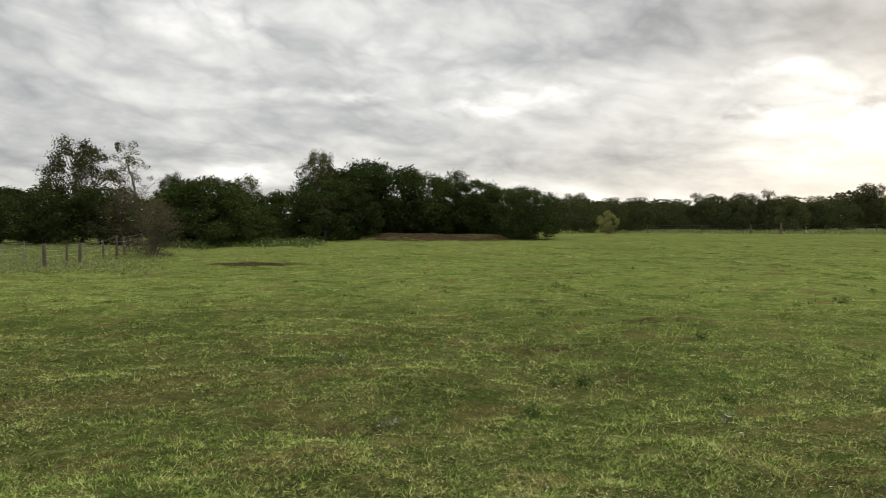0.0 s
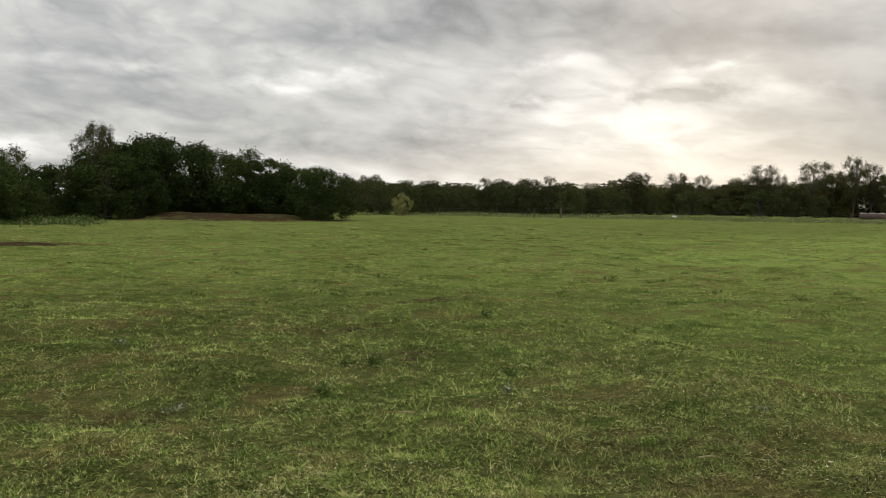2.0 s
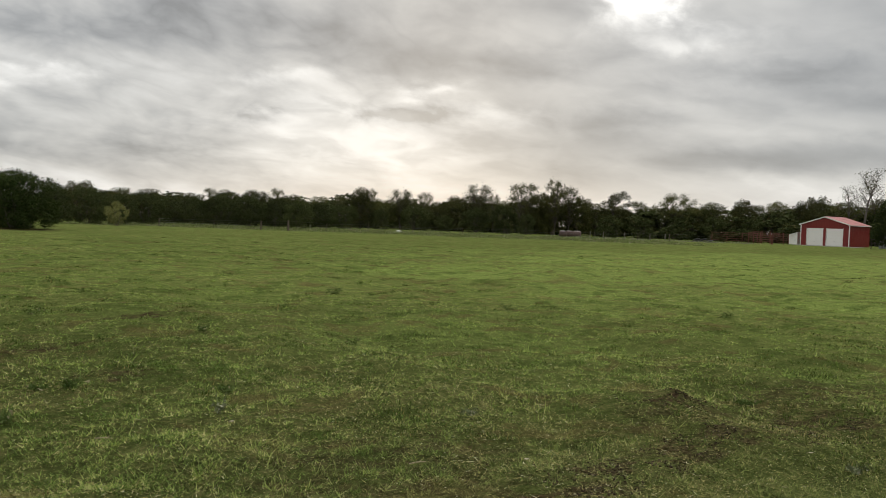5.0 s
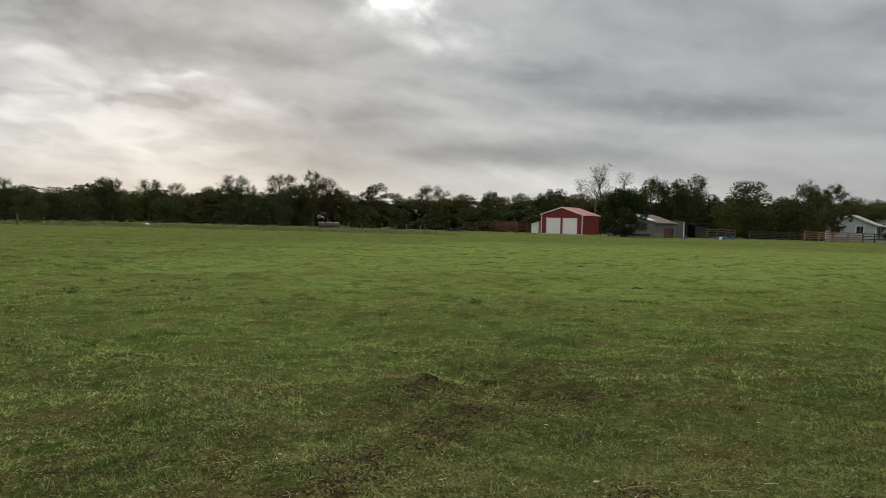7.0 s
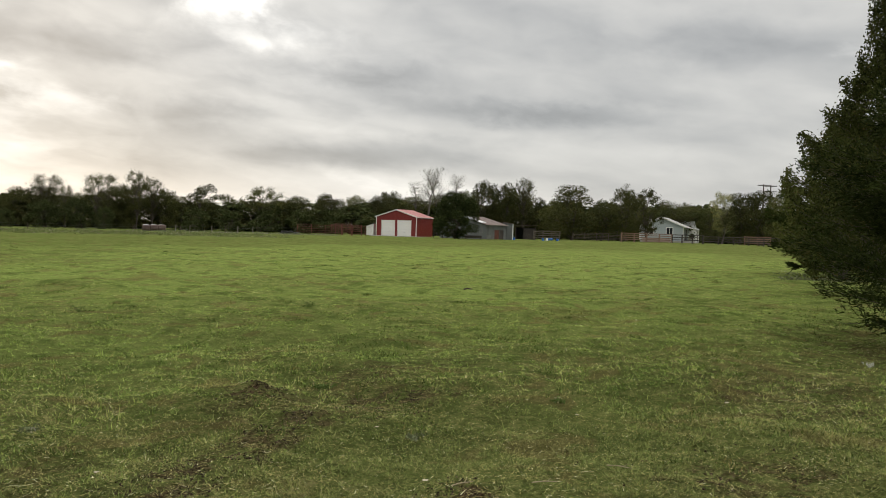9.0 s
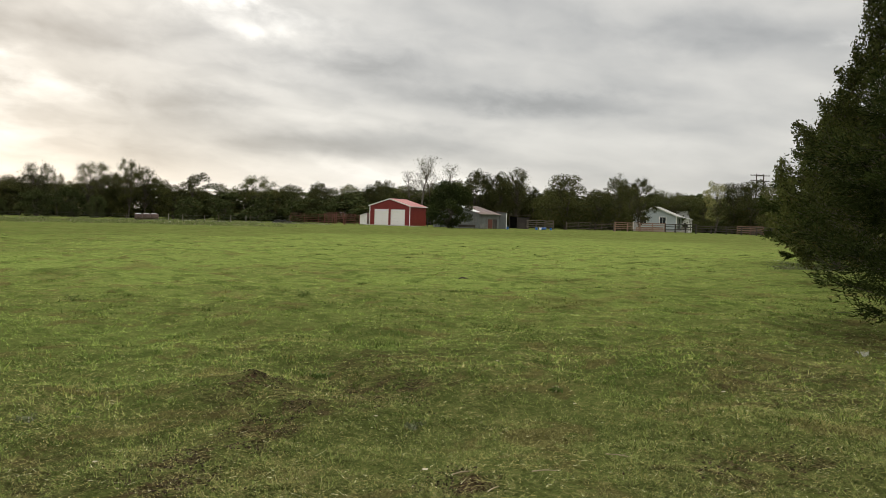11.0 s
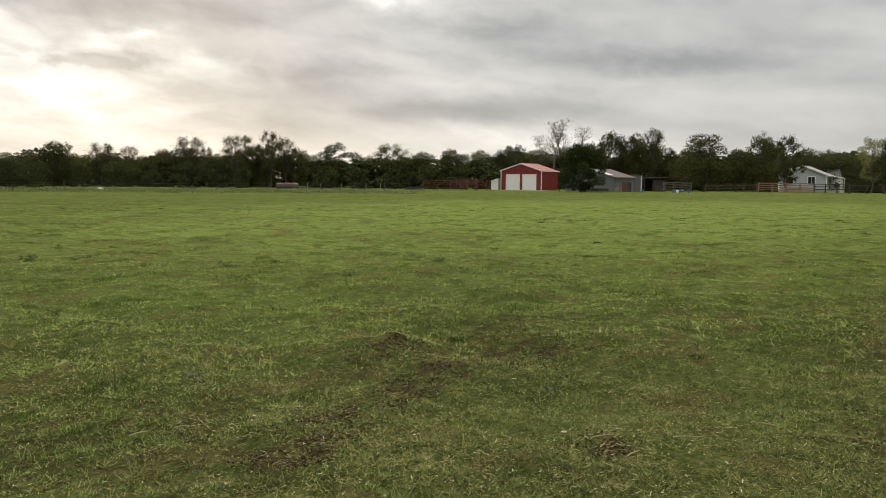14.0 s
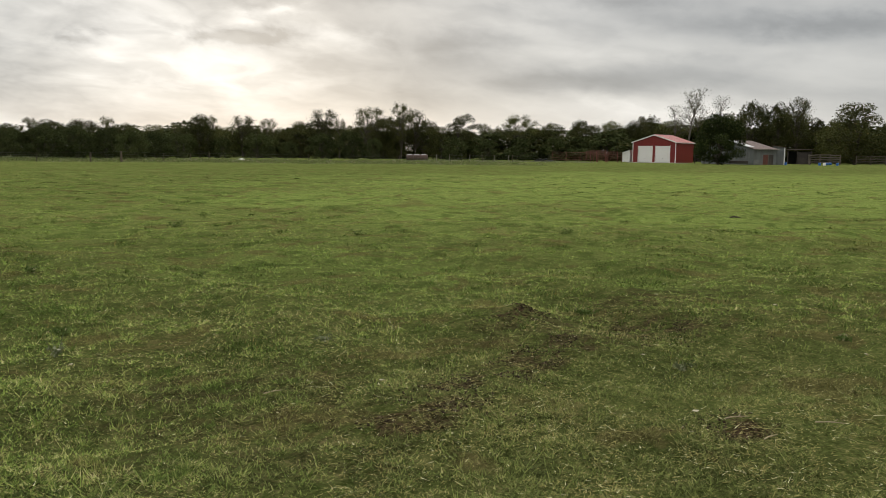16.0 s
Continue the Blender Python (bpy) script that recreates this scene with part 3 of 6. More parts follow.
def tube(bm_verts, bm_faces, points, radii, sides=5):
    """Adds a tapered tube along the points."""
    base = len(bm_verts)
    points = [Vector(p) for p in points]
    for k, (p, r) in enumerate(zip(points, radii)):
        t = (points[min(k + 1, len(points) - 1)] - points[max(k - 1, 0)]).normalized()
        s = t.cross(Vector((0.31, 0.77, 0.56))).normalized()
        q = t.cross(s)
        for j in range(sides):
            a = 2 * math.pi * j / sides
            bm_verts.append(p + (s * math.cos(a) + q * math.sin(a)) * r)
    for k in range(len(points) - 1):
        for j in range(sides):
            i, h = base + k * sides, (j + 1) % sides
            bm_faces.append((i + j, i + h, i + sides + h, i + sides + j))


def limb_path(rng, start, way, length, droop, wobble, n=4):
    pts, p, w = [start.copy()], start.copy(), way.normalized()
    for _ in range(n):
        w = (w + Vector(rng.normal(0, wobble, 3)) + Vector((0, 0, droop))).normalized()
        p = p + w * length / n
        pts.append(p.copy())
    return pts


def grow_tree(seed, height, spread, bole, limbs, leaves, leaf, clump, droop=-0.05, rise=0.7, stems=1, twigs=5, sparse=0.0, sprays=None, skirt=0.0, flat=0.8, taper=0.4):
    """Trunk, limbs and twigs as one tapered mesh, and leaves in clumps round the twigs' ends. Returns the two meshes."""
    rng = np.random.default_rng(seed)
    v, f, tips = [], [], []
    for s in range(stems):
        foot = Vector((*rng.normal(0, 0.12 * spread * (stems > 1), 2), -0.15))
        lean = Vector((*rng.normal(0, 0.10 if stems == 1 else 0.42, 2), 1))
        top = height * rng.uniform(0.72, 0.9)
        trunk = limb_path(rng, foot, lean, top, 0.02, 0.10, 7)
        r0 = 0.028 * height * (1.0 if stems == 1 else 0.55) * (0.55 if sparse else 1.0)
        radii = [r0 * (1.25 if k == 0 else 1) * (1 - 0.86 * k / 7) for k in range(8)]
        tube(v, f, trunk, radii, 6)
        tips.append(trunk[-1])
        for k in range(limbs):
            u = bole + (1 - bole) * (k + rng.uniform(0, 0.9)) / limbs
            i = min(int(u * 7), 6)
            start = trunk[i].lerp(trunk[i + 1], u * 7 - i)
            a = k * 2.4 + rng.uniform(-0.6, 0.6) + s
            v1 = (u - bole) / (1 - bole)
            reach = spread * (1 - taper * v1) * (0.62 + 0.38 * math.sin(math.pi * min(1.0, 0.25 + v1))) * rng.uniform(0.65, 1.1)
            way = Vector((math.cos(a), math.sin(a), rise * (0.4 + u) + rng.normal(0, 0.15)))
            path = limb_path(rng, start, way, reach, droop, 0.16)
            r = radii[i] * 0.5
            tube(v, f, path, [r, r * 0.75, r * 0.55, r * 0.35, r * 0.15], 4)
            for q in range(twigs):
                i2 = 1 + int(rng.integers(0, 4))
                w2 = (path[i2] - path[i2 - 1]).normalized() * 0.7 + Vector(rng.normal(0, 0.6, 3)) + Vector((0, 0, 0.2))
                twig = limb_path(rng, path[i2], w2, reach * rng.uniform(0.25, 0.5), droop, 0.25, 3)
                tube(v, f, twig, [r * 0.3, r * 0.22, r * 0.15, r * 0.06], 3)
                tips += [twig[-1], twig[2]] if sparse == 0 else [twig[-1]]
            tips += [path[2], path[3]] if sparse == 0 else []
    trunk_me = bpy.data.meshes.new("trunk")
    trunk_me.from_pydata(v, [], f)
    tips = np.array([tuple(t) for t in tips])
    if sparse:
        tips = tips[rng.uniform(0, 1, len(tips)) > sparse]
    if skirt:
        n = int(len(tips) * skirt)
        a, r = rng.uniform(0, 6.28, n), spread * np.sqrt(rng.uniform(0.1, 1, n)) * 0.95
        tips = np.vstack([tips, np.stack([r * np.cos(a), r * np.sin(a), rng.uniform(0.03, 0.35, n) * height], 1)])
    if leaves == 0:
        return trunk_me, None
    weight = rng.gamma(5.0, 1.0, len(tips))
    pick = rng.choice(len(tips), leaves, p=weight / weight.sum())
    size = clump * np.minimum(rng.gamma(4.0, 0.25, len(tips)), 1.35)
    off = rng.normal(0, 1, (leaves, 3))
    far = np.linalg.norm(off, axis=1, keepdims=True)
    off *= np.minimum(far, 1.35) / far
    off *= size[pick][:, None] * (1, 1, flat)
    c = tips[pick] + off
    c[:, 2] = np.maximum(c[:, 2], 0.04 * height * rng.uniform(0, 1, leaves))
    top = np.percentile(c[:, 2], 99.8)
    c[:, 2] *= height / top
    trunk_me.vertices.foreach_set("co", (np.array([tuple(p) for p in v], np.float32) * (1, 1, height / top)).astype(np.float32).ravel())
    verts, faces = leaf_quads(rng, c, leaf, 1.9 if sprays is None else sprays, out=None)
    return trunk_me, fast_mesh("crown", verts, faces)


def lobed_tree(seed, height, spread, base, lobes, lobe, leaves, leaf, twigs=3, hollow=0.5, droop=0.0, stems=1, sprays=1.7, flat=0.8, round_top=0.75, loose=0.0):
    """A trunk that forks into curved limbs, each ending in a lobe of leaves; the lobes together make an uneven crown. Returns the two meshes."""
    rng = np.random.default_rng(seed)
    v, f, cores, ends = [], [], [], []
    r0 = 0.018 * height / math.sqrt(stems)
    boles = []
    for k in range(stems):
        a = 2 * math.pi * k / stems + rng.uniform(0, 1)
        out = 0.0 if stems == 1 else 0.30
        bole = limb_path(rng, Vector((0.06 * spread * math.cos(a) * (stems > 1), 0.06 * spread * math.sin(a) * (stems > 1), -0.15)), Vector((out * math.cos(a), out * math.sin(a), 1)), height * 0.82, 0.02, 0.09, 7)
        tube(v, f, bole, [r0 * (1.3 if j == 0 else 1) * (1 - 0.12 * j) for j in range(8)], 6)
        boles.append(bole)
    for k in range(lobes):
        u = (k + rng.uniform(0, 1)) / lobes
        a = 2.399 * k + rng.normal(0, 0.35)
        wide = math.sin(math.pi * min(1.0, 0.16 + round_top * u)) ** 0.75
        size = lobe * height * rng.uniform(0.6, 1.3)
        r = spread * wide * math.sqrt(rng.uniform(0.04, 1.0))
        c = Vector((r * math.cos(a), r * math.sin(a), height * (base + (1 - base) * (0.04 + 0.92 * u)) - 0.4 * size * u + rng.normal(0, 0.02 * height)))
        bole = boles[k % stems]
        h = max(0.4, min(6.4, 7 * (0.25 * base + 0.62 * (c.z - 0.5 * r) / height)))
        start = bole[int(h)].lerp(bole[int(h) + 1], h - int(h))
        knee = start.lerp(c, 0.5) + Vector((rng.normal(0, 0.06 * r), rng.normal(0, 0.06 * r), 0.10 * r))
        q = r0 * 0.28
        tube(v, f, [start, knee, c], [q, q * 0.7, q * 0.3], 4)
        for _ in range(twigs):
            w = Vector(rng.normal(0, 1, 3)).normalized()
            w.z = abs(w.z) * 0.8 + 0.1
            tip = c + w * size * rng.uniform(0.9, 1.35)
            tube(v, f, [c, c.lerp(tip, 0.5) + Vector(rng.normal(0, 0.12 * size, 3)), tip], [q * 0.3, q * 0.2, q * 0.06], 3)
            ends.append((tip, size))
        cores.append((*c, size))
    cores = np.array(cores)
    area = cores[:, 3] ** 2
    pick = rng.choice(len(cores), leaves, p=area / area.sum())
    way = rng.normal(0, 1, (leaves, 3))
    way /= np.linalg.norm(way, axis=1, keepdims=True)
    # leaves sit in small bunches on each lobe, with gaps between
    bunch = np.sin(way[:, 0] * 7 + pick) * np.sin(way[:, 1] * 7 + 2.3 * pick) * np.sin(way[:, 2] * 6 + 1.1 * pick)
    far = (1 - hollow * rng.uniform(0, 1, leaves) ** 1.6) * (1 + 0.28 * bunch)
    far = far * (1 - loose) + loose * np.minimum(np.abs(rng.normal(0, 0.85, leaves)), 1.25) * (1 + 0.45 * bunch)
    c = cores[pick, :3] + way * (far * cores[pick, 3])[:, None] * (1, 1, flat)
    c[:, 2] -= droop * np.hypot(c[:, 0], c[:, 1]) ** 2 / spread
    c[:, 2] = np.maximum(c[:, 2], 0.03 * height * rng.uniform(0, 1, leaves))
    top = np.percentile(c[:, 2], 99.7)
    c[:, 2] *= height / top
    trunk = bpy.data.meshes.new("trunk")
    trunk.from_pydata([Vector((p[0], p[1], p[2] * height / top)) for p in v], [], f)
    verts, faces = leaf_quads(rng, c, leaf, sprays, up=-0.4 if droop else 0.0)
    return trunk, fast_mesh("crown", verts, faces)


TREES = {}


def tree_kind(kind, wood, leafage, *, variants, name, label, category="tree", **how):
    """Registers a kind of tree with some grown variants that its trees share."""
    made = []
    for seed in variants:
        trunk, crown = (lobed_tree if "lobes" in how else grow_tree)(seed, **how)
        trunk.materials.append(wood)
        if crown:
            crown.materials.append(leafage)
        made.append((trunk, crown))
    TREES[kind] = (made, how["height"], name, label, category)


def plant(kind, az, d, height, wide=1.0, label="", group="", variant=None, z=None):
    made, full, name, text, category = TREES[kind]
    k = int(abs(az * 7.3 + d)) if variant is None else variant
    trunk, crown = made[k % len(made)]
    ob = tagged(new(name), label or text, category, group)
    s = height / full
    ob.matrix_basis = at(az, d, z, (az * 57.0 + d * 31) % 360, (s * wide, s * wide, s))
    for part_name, me in (("trunk", trunk), ("crown", crown)):
        if me:
            new(part_name, me).parent = ob
    return ob

STRAW = foliage("dry_straw", (0.20, 0.17, 0.055), (0.48, 0.44, 0.18), (0.66, 0.63, 0.40), 0.08, 0.9, 0.1)
TUSSOCK = foliage("tussock_blades", (0.042, 0.066, 0.015), (0.130, 0.185, 0.040), (0.24, 0.20, 0.07), 0.10, 0.6, 0.15)
SOIL = foliage("turned_soil", (0.014, 0.010, 0.007), (0.085, 0.062, 0.040), (0.13, 0.10, 0.066), 0.08, 2.0, 0.0)
BARK_DARK = bark("dark_bark", (0.035, 0.028, 0.022), (0.10, 0.082, 0.065))
BARK_GREY = bark("grey_bark", (0.075, 0.063, 0.052), (0.17, 0.148, 0.125))
BARK_PALE = bark("pale_bark", (0.16, 0.14, 0.115), (0.34, 0.31, 0.27))
OAK = foliage("oak_leaves", (0.027, 0.032, 0.011), (0.086, 0.090, 0.030), (0.11, 0.085, 0.03), 0.06)
ELM = foliage("elm_leaves", (0.036, 0.043, 0.014), (0.118, 0.126, 0.040), (0.14, 0.115, 0.04), 0.08)
MESQUITE = foliage("mesquite_leaves", (0.019, 0.032, 0.008), (0.052, 0.072, 0.019), (0.09, 0.09, 0.03), 0.04, 0.5)
CEDAR = foliage("cedar_sprays", (0.004, 0.008, 0.002), (0.042, 0.056, 0.013), (0.075, 0.065, 0.02), 0.03, 1.5, 0.05)
HEDGE = foliage("hedgerow_leaves", (0.013, 0.018, 0.005), (0.094, 0.104, 0.030), (0.10, 0.08, 0.03), 0.04, 1.1, 0.25)
YELLOWING = foliage("yellowing_leaves", (0.13, 0.145, 0.045), (0.30, 0.30, 0.12), (0.25, 0.20, 0.06), 0.12)
RUSSET = foliage("russet_twigs", (0.055, 0.042, 0.026), (0.125, 0.10, 0.06), (0.07, 0.09, 0.03), 0.25)
YARD = foliage("yard_tree_leaves", (0.016, 0.024, 0.008), (0.050, 0.066, 0.020), (0.09, 0.10, 0.03), 0.1, 0.6)
WEEDS = foliage("weed_leaves", (0.055, 0.090, 0.022), (0.13, 0.17, 0.05), (0.27, 0.25, 0.14), 0.12, 0.8)
SCRUB = foliage("scrub_leaves", (0.027, 0.036, 0.013), (0.076, 0.090, 0.032), (0.11, 0.10, 0.04), 0.06)
ROUGH = foliage("rough_grass", (0.075, 0.105, 0.030), (0.18, 0.21, 0.075), (0.26, 0.24, 0.14), 0.15, 0.25)
PALE_WEEDS = foliage("pale_weed_heads", (0.085, 0.105, 0.045), (0.20, 0.215, 0.125), (0.36, 0.35, 0.26), 0.12, 0.3)

make_grass()

# far trees, about 10 m tall when grown
tree_kind("oak", BARK_DARK, OAK, variants=(1, 2, 3, 4), name="oak_tree", label="dark green oak with a dense rounded crown", height=10.0, spread=3.6, base=0.06, lobes=40, lobe=0.12, leaves=9000, leaf=0.165, twigs=1, loose=0.2)
tree_kind("elm", BARK_DARK, ELM, variants=(5, 6, 7), name="elm_tree", label="green elm with an uneven leafy crown", height=10.0, spread=3.3, base=0.06, lobes=38, lobe=0.12, leaves=8000, leaf=0.16, twigs=1, loose=0.3)
tree_kind("airy", BARK_DARK, OAK, variants=(8, 9, 10), name="thinning_tree", label="tall tree with a thin, half-bare crown", height=10.0, spread=3.1, base=0.30, lobes=54, lobe=0.085, leaves=7000, leaf=0.115, twigs=2, loose=0.7, round_top=0.70)
tree_kind("clumped", BARK_DARK, OAK, variants=(11,), name="clumped_tree", label="slender tree with dark leaves in separate clumps", height=10.0, spread=2.4, base=0.38, lobes=15, lobe=0.095, leaves=5200, leaf=0.13, twigs=2)
tree_kind("umbrella", BARK_DARK, ELM, variants=(12, 13), name="spreading_tree", label="tree with a broad domed crown on a bare trunk", height=10.0, spread=4.0, base=0.50, lobes=44, lobe=0.09, leaves=7000, leaf=0.12, twigs=2, round_top=0.66, loose=0.5)
tree_kind("bare", BARK_GREY, ELM, variants=(9, 10), name="bare_tree", label="nearly leafless tree with pale twiggy branches", height=14.0, spread=3.0, bole=0.4, limbs=16, leaves=1400, leaf=0.09, clump=0.5, sparse=0.2, rise=1.3, twigs=22)
tree_kind("scrub", BARK_DARK, SCRUB, variants=(14, 15, 16), name="scrub_bush", label="dense grey-green scrub bush with foliage to the ground", category="bush", height=5.0, spread=2.5, base=0.0, lobes=24, lobe=0.15, leaves=2300, leaf=0.21, twigs=0, stems=3)
tree_kind("scrub_near", BARK_DARK, SCRUB, variants=(17, 18, 19), name="scrub_bush", label="feathery dark scrub bush along the far fence", category="bush", height=5.0, spread=2.5, base=0.0, lobes=34, lobe=0.13, leaves=8000, leaf=0.10, twigs=1, stems=3, sprays=2.4, droop=0.06)
# nearer thicket, about 6 m tall when grown
tree_kind("mesquite", BARK_DARK, MESQUITE, variants=(21, 22, 23, 24), name="mesquite_tree", label="feathery dark mesquite with foliage drooping to the ground", height=6.0, spread=2.8, base=0.02, lobes=46, lobe=0.12, leaves=14000, leaf=0.080, twigs=1, stems=3, sprays=3.2, droop=0.10, loose=0.5)
tree_kind("hackberry", BARK_DARK, OAK, variants=(31, 32), name="hackberry_tree", label="broad dark hackberry with leaves in loose clumps", height=7.5, spread=3.1, base=0.12, lobes=90, lobe=0.085, leaves=20000, leaf=0.085, twigs=1, loose=0.6, round_top=0.72)
tree_kind("snag", BARK_GREY, OAK, variants=(41, 42), name="half_bare_tree", label="thin tree with pale bare branches and few leaves", height=7.5, spread=2.3, bole=0.35, limbs=12, leaves=2200, leaf=0.065, clump=0.22, sparse=0.5, rise=1.3, twigs=10)
tree_kind("dead", BARK_DARK, RUSSET, variants=(51,), name="dead_bush", label="brown, mostly dead bush with tangled bare twigs", category="bush", height=4.5, spread=2.4, bole=0.05, limbs=12, stems=5, leaves=7000, leaf=0.06, clump=0.34, twigs=9, droop=-0.04)
tree_kind("broadleaf", BARK_DARK, MESQUITE, variants=(61, 62, 63), name="broadleaf_bush", label="dense green broadleaf bush reaching the ground", category="bush", height=5.0, spread=2.1, base=0.02, lobes=30, lobe=0.125, leaves=9500, leaf=0.098, twigs=1, stems=2)
tree_kind("light", BARK_GREY, ELM, variants=(65,), name="light_leaved_tree", label="small tree with a light green, see-through crown", height=6.0, spread=2.0, base=0.25, lobes=44, lobe=0.085, leaves=7000, leaf=0.07, twigs=2, loose=0.8)
tree_kind("yellow", BARK_GREY, YELLOWING, variants=(71,), name="yellowing_bush", label="small yellow-green bush at the pasture edge", category="bush", height=3.0, spread=1.4, base=0.04, lobes=26, lobe=0.12, leaves=4200, leaf=0.085, twigs=2, stems=3)

WOOD, THICKET = "far trees along the pasture", "thicket at the pasture edge"
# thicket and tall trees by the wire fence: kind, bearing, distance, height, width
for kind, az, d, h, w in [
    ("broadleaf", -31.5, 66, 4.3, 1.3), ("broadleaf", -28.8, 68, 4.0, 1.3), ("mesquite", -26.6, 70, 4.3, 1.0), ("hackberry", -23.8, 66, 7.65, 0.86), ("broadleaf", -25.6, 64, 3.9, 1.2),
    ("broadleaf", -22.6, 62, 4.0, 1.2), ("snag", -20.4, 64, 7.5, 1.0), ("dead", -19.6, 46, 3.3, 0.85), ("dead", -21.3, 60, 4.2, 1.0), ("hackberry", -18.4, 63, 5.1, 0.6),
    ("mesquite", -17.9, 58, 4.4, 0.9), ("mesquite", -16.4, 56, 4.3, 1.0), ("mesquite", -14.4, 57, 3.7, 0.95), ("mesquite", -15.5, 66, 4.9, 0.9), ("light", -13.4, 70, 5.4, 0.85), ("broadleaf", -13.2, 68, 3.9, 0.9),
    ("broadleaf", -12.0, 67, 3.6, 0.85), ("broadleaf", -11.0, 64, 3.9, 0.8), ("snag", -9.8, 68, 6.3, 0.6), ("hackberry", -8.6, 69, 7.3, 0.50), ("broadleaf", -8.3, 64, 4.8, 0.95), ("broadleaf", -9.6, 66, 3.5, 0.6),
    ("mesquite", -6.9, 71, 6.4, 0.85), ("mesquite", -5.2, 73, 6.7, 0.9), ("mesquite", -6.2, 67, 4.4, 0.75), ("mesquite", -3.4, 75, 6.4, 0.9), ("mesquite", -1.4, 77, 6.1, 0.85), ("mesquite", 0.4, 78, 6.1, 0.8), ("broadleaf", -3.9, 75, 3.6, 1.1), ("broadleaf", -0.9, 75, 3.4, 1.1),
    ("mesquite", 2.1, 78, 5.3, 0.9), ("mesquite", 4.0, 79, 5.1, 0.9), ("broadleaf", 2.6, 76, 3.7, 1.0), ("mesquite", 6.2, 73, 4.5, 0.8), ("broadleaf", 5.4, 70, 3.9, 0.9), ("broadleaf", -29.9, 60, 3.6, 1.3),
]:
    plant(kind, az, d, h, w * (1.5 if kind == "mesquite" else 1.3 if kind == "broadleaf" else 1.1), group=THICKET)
for _k in range(17):  # undergrowth behind the thicket
    plant("scrub", -36.5 + 2.6 * _k, 88 + 4 * math.sin(_k * 1.9), 4.0 + 0.7 * math.sin(_k * 2.7), 1.5, group=THICKET)
plant("yellow", 11.4, 98, 2.7, 1.0)
# low scrub behind the far fence, then the far wood
for az, d, h, w in [
    (7.8, 104, 4.4, 1.0), (9.6, 108, 4.5, 1.1), (11.6, 112, 3.9, 1.1), (13.2, 116, 4.2, 1.1), (14.8, 124, 3.8, 1.2), (16.2, 122, 4.1, 1.2), (17.9, 122, 4.7, 1.2), (19.7, 124, 4.8, 1.2), (21.6, 126, 4.4, 1.1), (23.1, 114, 4.1, 0.95), (24.6, 142, 4.4, 1.2),
    (26.2, 150, 4.3, 1.1), (28.6, 160, 3.8, 1.1), (31.2, 162, 4.7, 1.5), (33.2, 160, 3.2, 1.2), (35.4, 162, 4.9, 1.35), (37.3, 164, 5.4, 1.0), (38.9, 160, 4.0, 0.9), (44.5, 166, 4.4, 1.2), (46.8, 166, 4.2, 1.2), (49.2, 168, 4.4, 1.2), (51.6, 170, 4.6, 1.2), (53.9, 174, 4.6, 1.2),
]:
    plant("scrub_near" if d < 165 else "scrub", az, d, h, w, group=WOOD)
for _k in range(46):  # unbroken undergrowth behind
    _az = 7.5 + _k * 1.9
    plant("scrub", _az + 0.3 * math.sin(_k * 2.1), (152 if _az < 26 else 186 if _az < 56 else 208) + 5 * math.sin(_k * 1.7), (4.9 if _az < 26 else 6.4 if _az < 56 else 8.6) + 0.7 * math.sin(_k * 3.3), 2.0, group=WOOD)
for _k in range(32):  # a deeper row that closes the wood
    _az = 8.0 + _k * 2.75
    plant("scrub", _az, (205 if _az < 26 else 235) + 6 * math.sin(_k * 2.3), (5.6 if _az < 26 else 7.4 if _az < 56 else 9.4) + 0.8 * math.sin(_k * 1.3), 2.6, group=WOOD)
